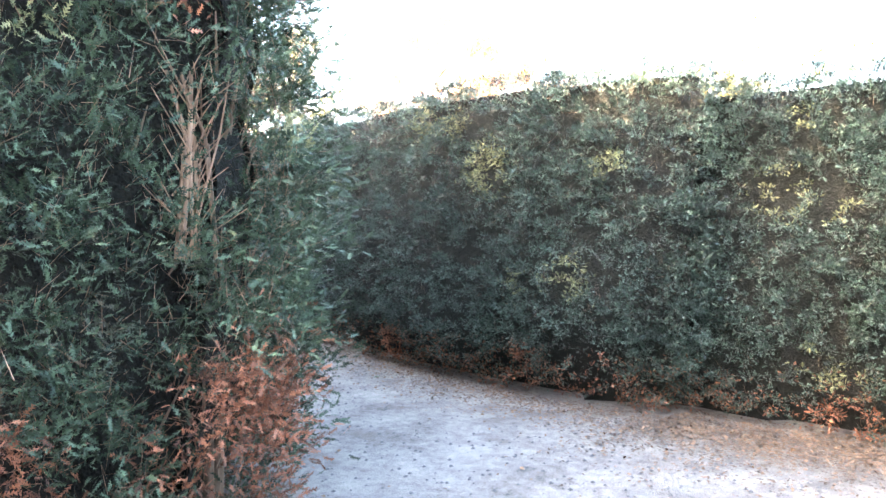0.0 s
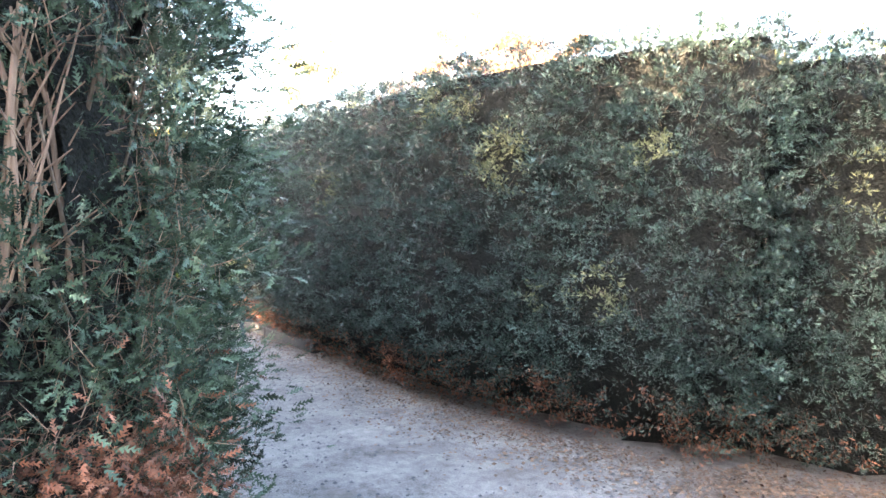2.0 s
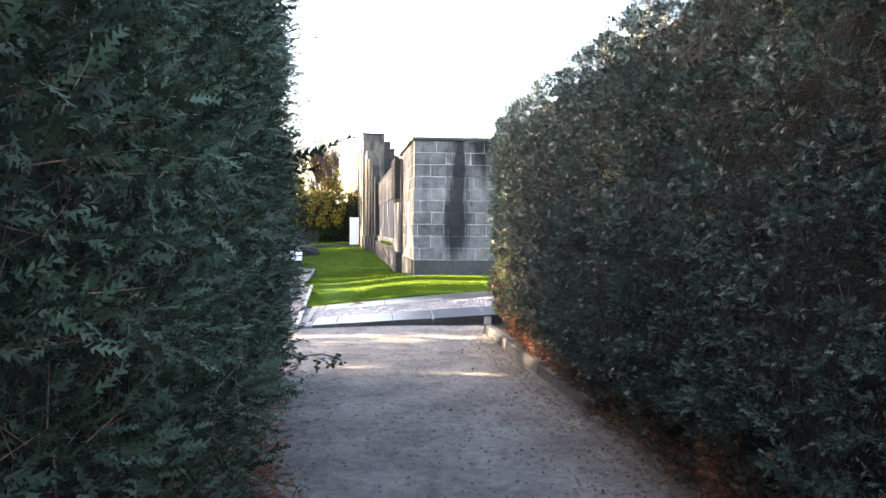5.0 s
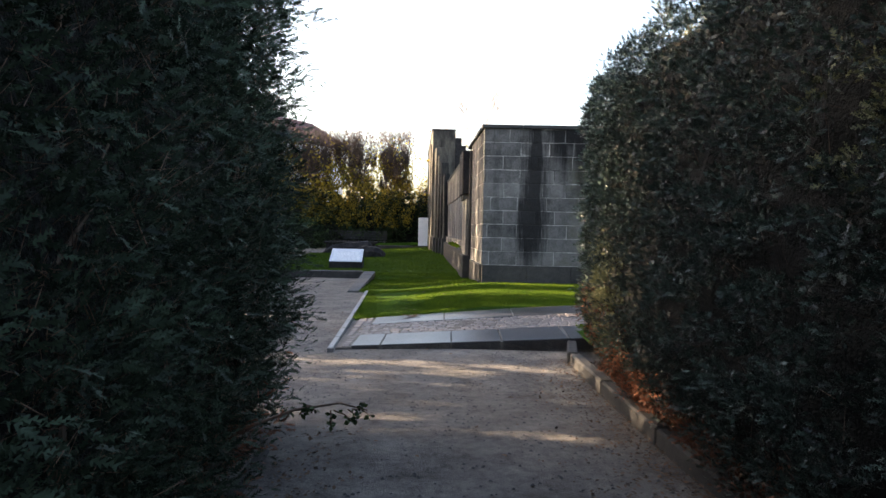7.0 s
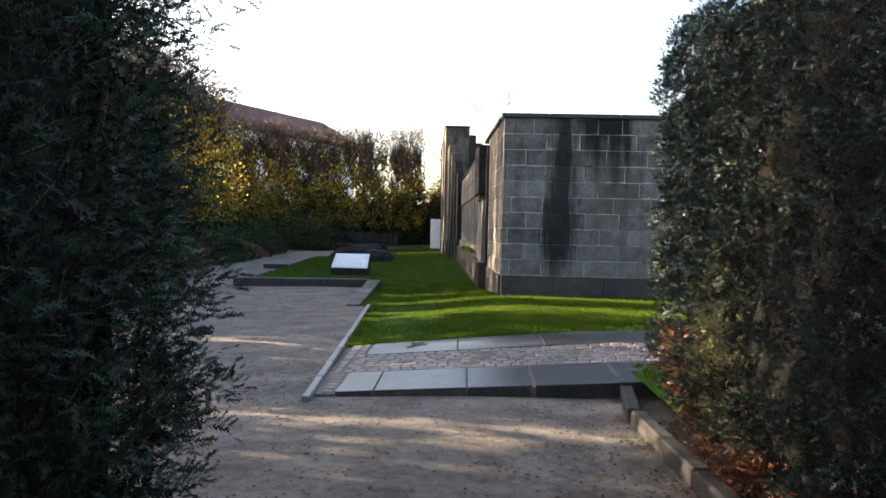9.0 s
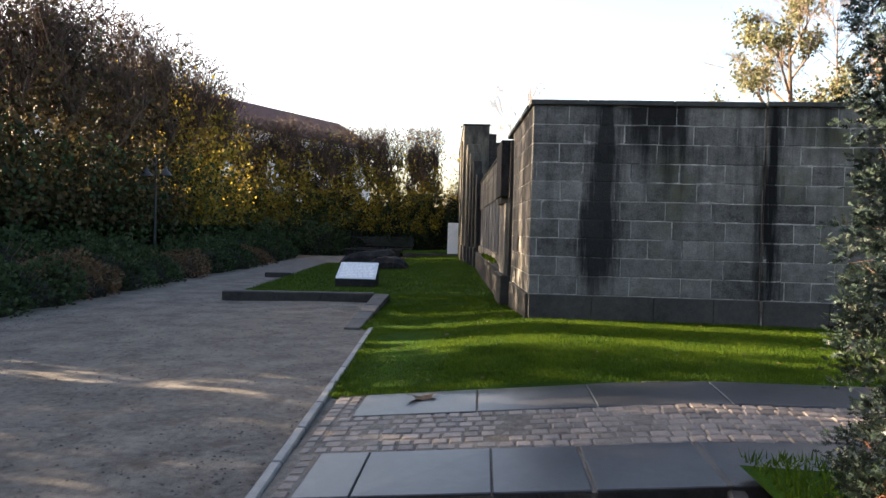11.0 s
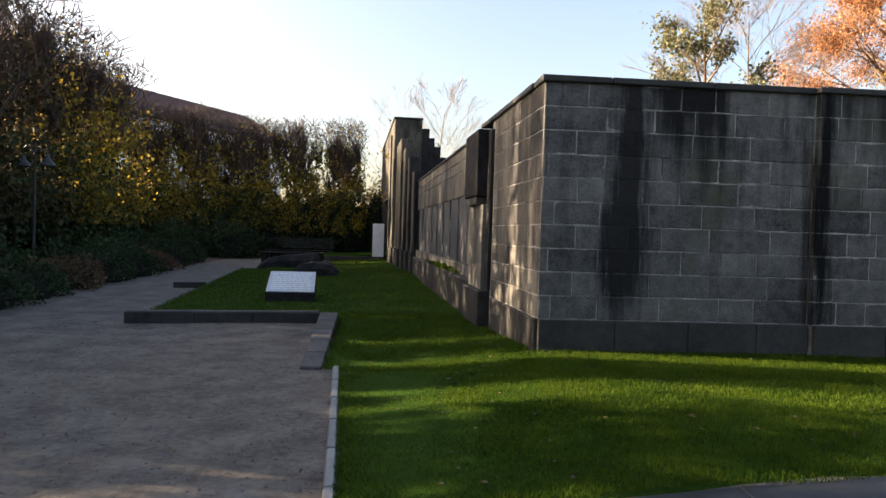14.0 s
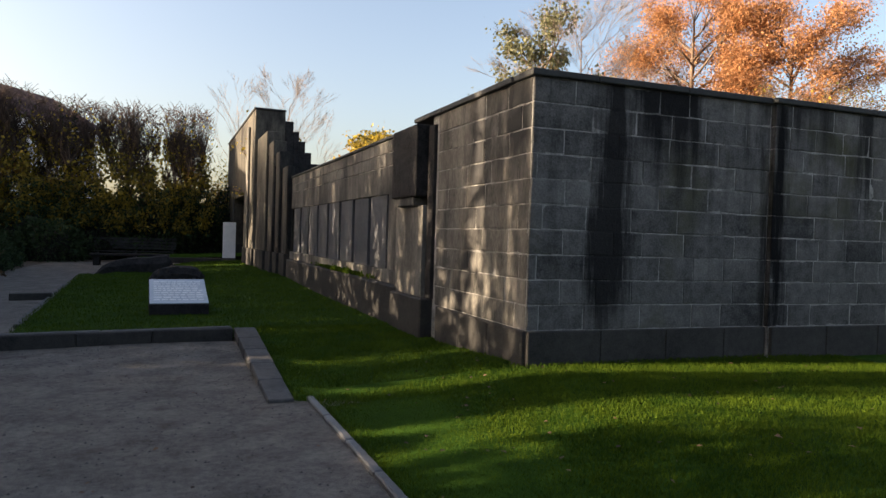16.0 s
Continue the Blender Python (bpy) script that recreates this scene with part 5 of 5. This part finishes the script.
# ---------------------------------------------------------------- litter


def litter(name, label, x, y, z, size, mat, category):
    p = np.stack([x, y, z], 1)
    way = np.stack([rng.normal(0, 1, len(x)), rng.normal(0, 1, len(x)), rng.normal(0, 0.18, len(x))], 1)
    v, f = scatter(p, way, size, LEAF, rng.normal(0, 0.25, len(x)))
    return tagged(tri_object(name, v, f, mat), label, category, kind="stuff")


n = 15000
y = rng.uniform(3.5, 13.5, n)
x = 4.95 + 0.06 * np.clip(6.8 - y, 0, 3) ** 2 * 2 - np.abs(rng.normal(0, 0.38, n)) + rng.uniform(0, 0.3, n)
litter("fallen_leaves", "brown needles and leaves along the hedge foot", x, y, np.full(n, 0.016), rng.uniform(0.01, 0.035, n), FALLEN, "fallen leaves")
n = 11000
y = rng.uniform(1.6, 4.9, n)
x = 5.75 + 0.4 * (4.7 - y) - np.abs(rng.normal(0, 0.7, n)) + rng.uniform(0, 0.35, n)
litter("fallen_leaves", "brown needles and leaves at the foot of the second hedge", x, y, np.full(n, 0.016), rng.uniform(0.01, 0.035, n), FALLEN, "fallen leaves")
n = 900
litter("fallen_leaves", "brown needles and leaves along the hedge foot", 2.7 - 0.03 * (rng.uniform(4.5, 10.8, n)) + np.abs(rng.normal(0, 0.16, n)), rng.uniform(4.4, 11.0, n), np.full(n, 0.016), rng.uniform(0.015, 0.04, n), FALLEN, "fallen leaves")
n = 500
litter("fallen_leaves", "scattered brown leaves on the gravel", rng.uniform(-3.5, 4.6, n), rng.uniform(3, 30, n), np.full(n, 0.018), rng.uniform(0.02, 0.055, n), FALLEN, "fallen leaves")
n = 130
x, y = rng.uniform(2.0, 8.0, n), rng.uniform(16.3, 22.0, n)
litter("fallen_leaves", "a few brown leaves on the lawn", x, y, np.array([lawn_height(a, b) for a, b in zip(x, y)]) + 0.03, rng.uniform(0.03, 0.06, n), FALLEN, "fallen leaves")
n = 9000
x, y = rng.uniform(1.5, 5.2, n), rng.uniform(3, 15.2, n)
x[5000:], y[5000:] = rng.uniform(-4.0, 1.9, 4000), rng.uniform(11.5, 24, 4000)
bm_v = np.array([(-1, -0.7, 0), (1, -0.8, 0), (0.9, 0.8, 0), (-0.8, 0.9, 0), (0, 0, 0.9)], dtype=float)
bm_f = np.array([(0, 1, 4), (1, 2, 4), (2, 3, 4), (3, 0, 4)])
p = np.stack([x, y, np.full(n, 0.0)], 1)
v = p[:, None, :] + bm_v[None] * rng.uniform(0.003, 0.013, n)[:, None, None] + np.array([0, 0, 0.006])
tagged(tri_object("pebbles", v.reshape(-1, 3), (np.arange(n)[:, None, None] * 5 + bm_f[None]).reshape(-1, 3), KERB), "small loose pebbles on the gravel", "pebbles", kind="stuff")
DRY = thing("dry_leaf", "curled red-brown dead leaf on the slate slab", "leaf", m=pose(2.82, 15.95, 0.115, 0, 0, 20))
V = [(0.13 * math.cos(a) * (1 + 0.25 * math.sin(3 * a)), 0.075 * math.sin(a), 0.015 + 0.02 * math.cos(2 * a)) for a in [k * 0.5236 for k in range(12)]] + [(0, 0, 0.01)]
mesh_object("blade", V, [(k, (k + 1) % 12, 12) for k in range(12)], FALLEN, DRY)
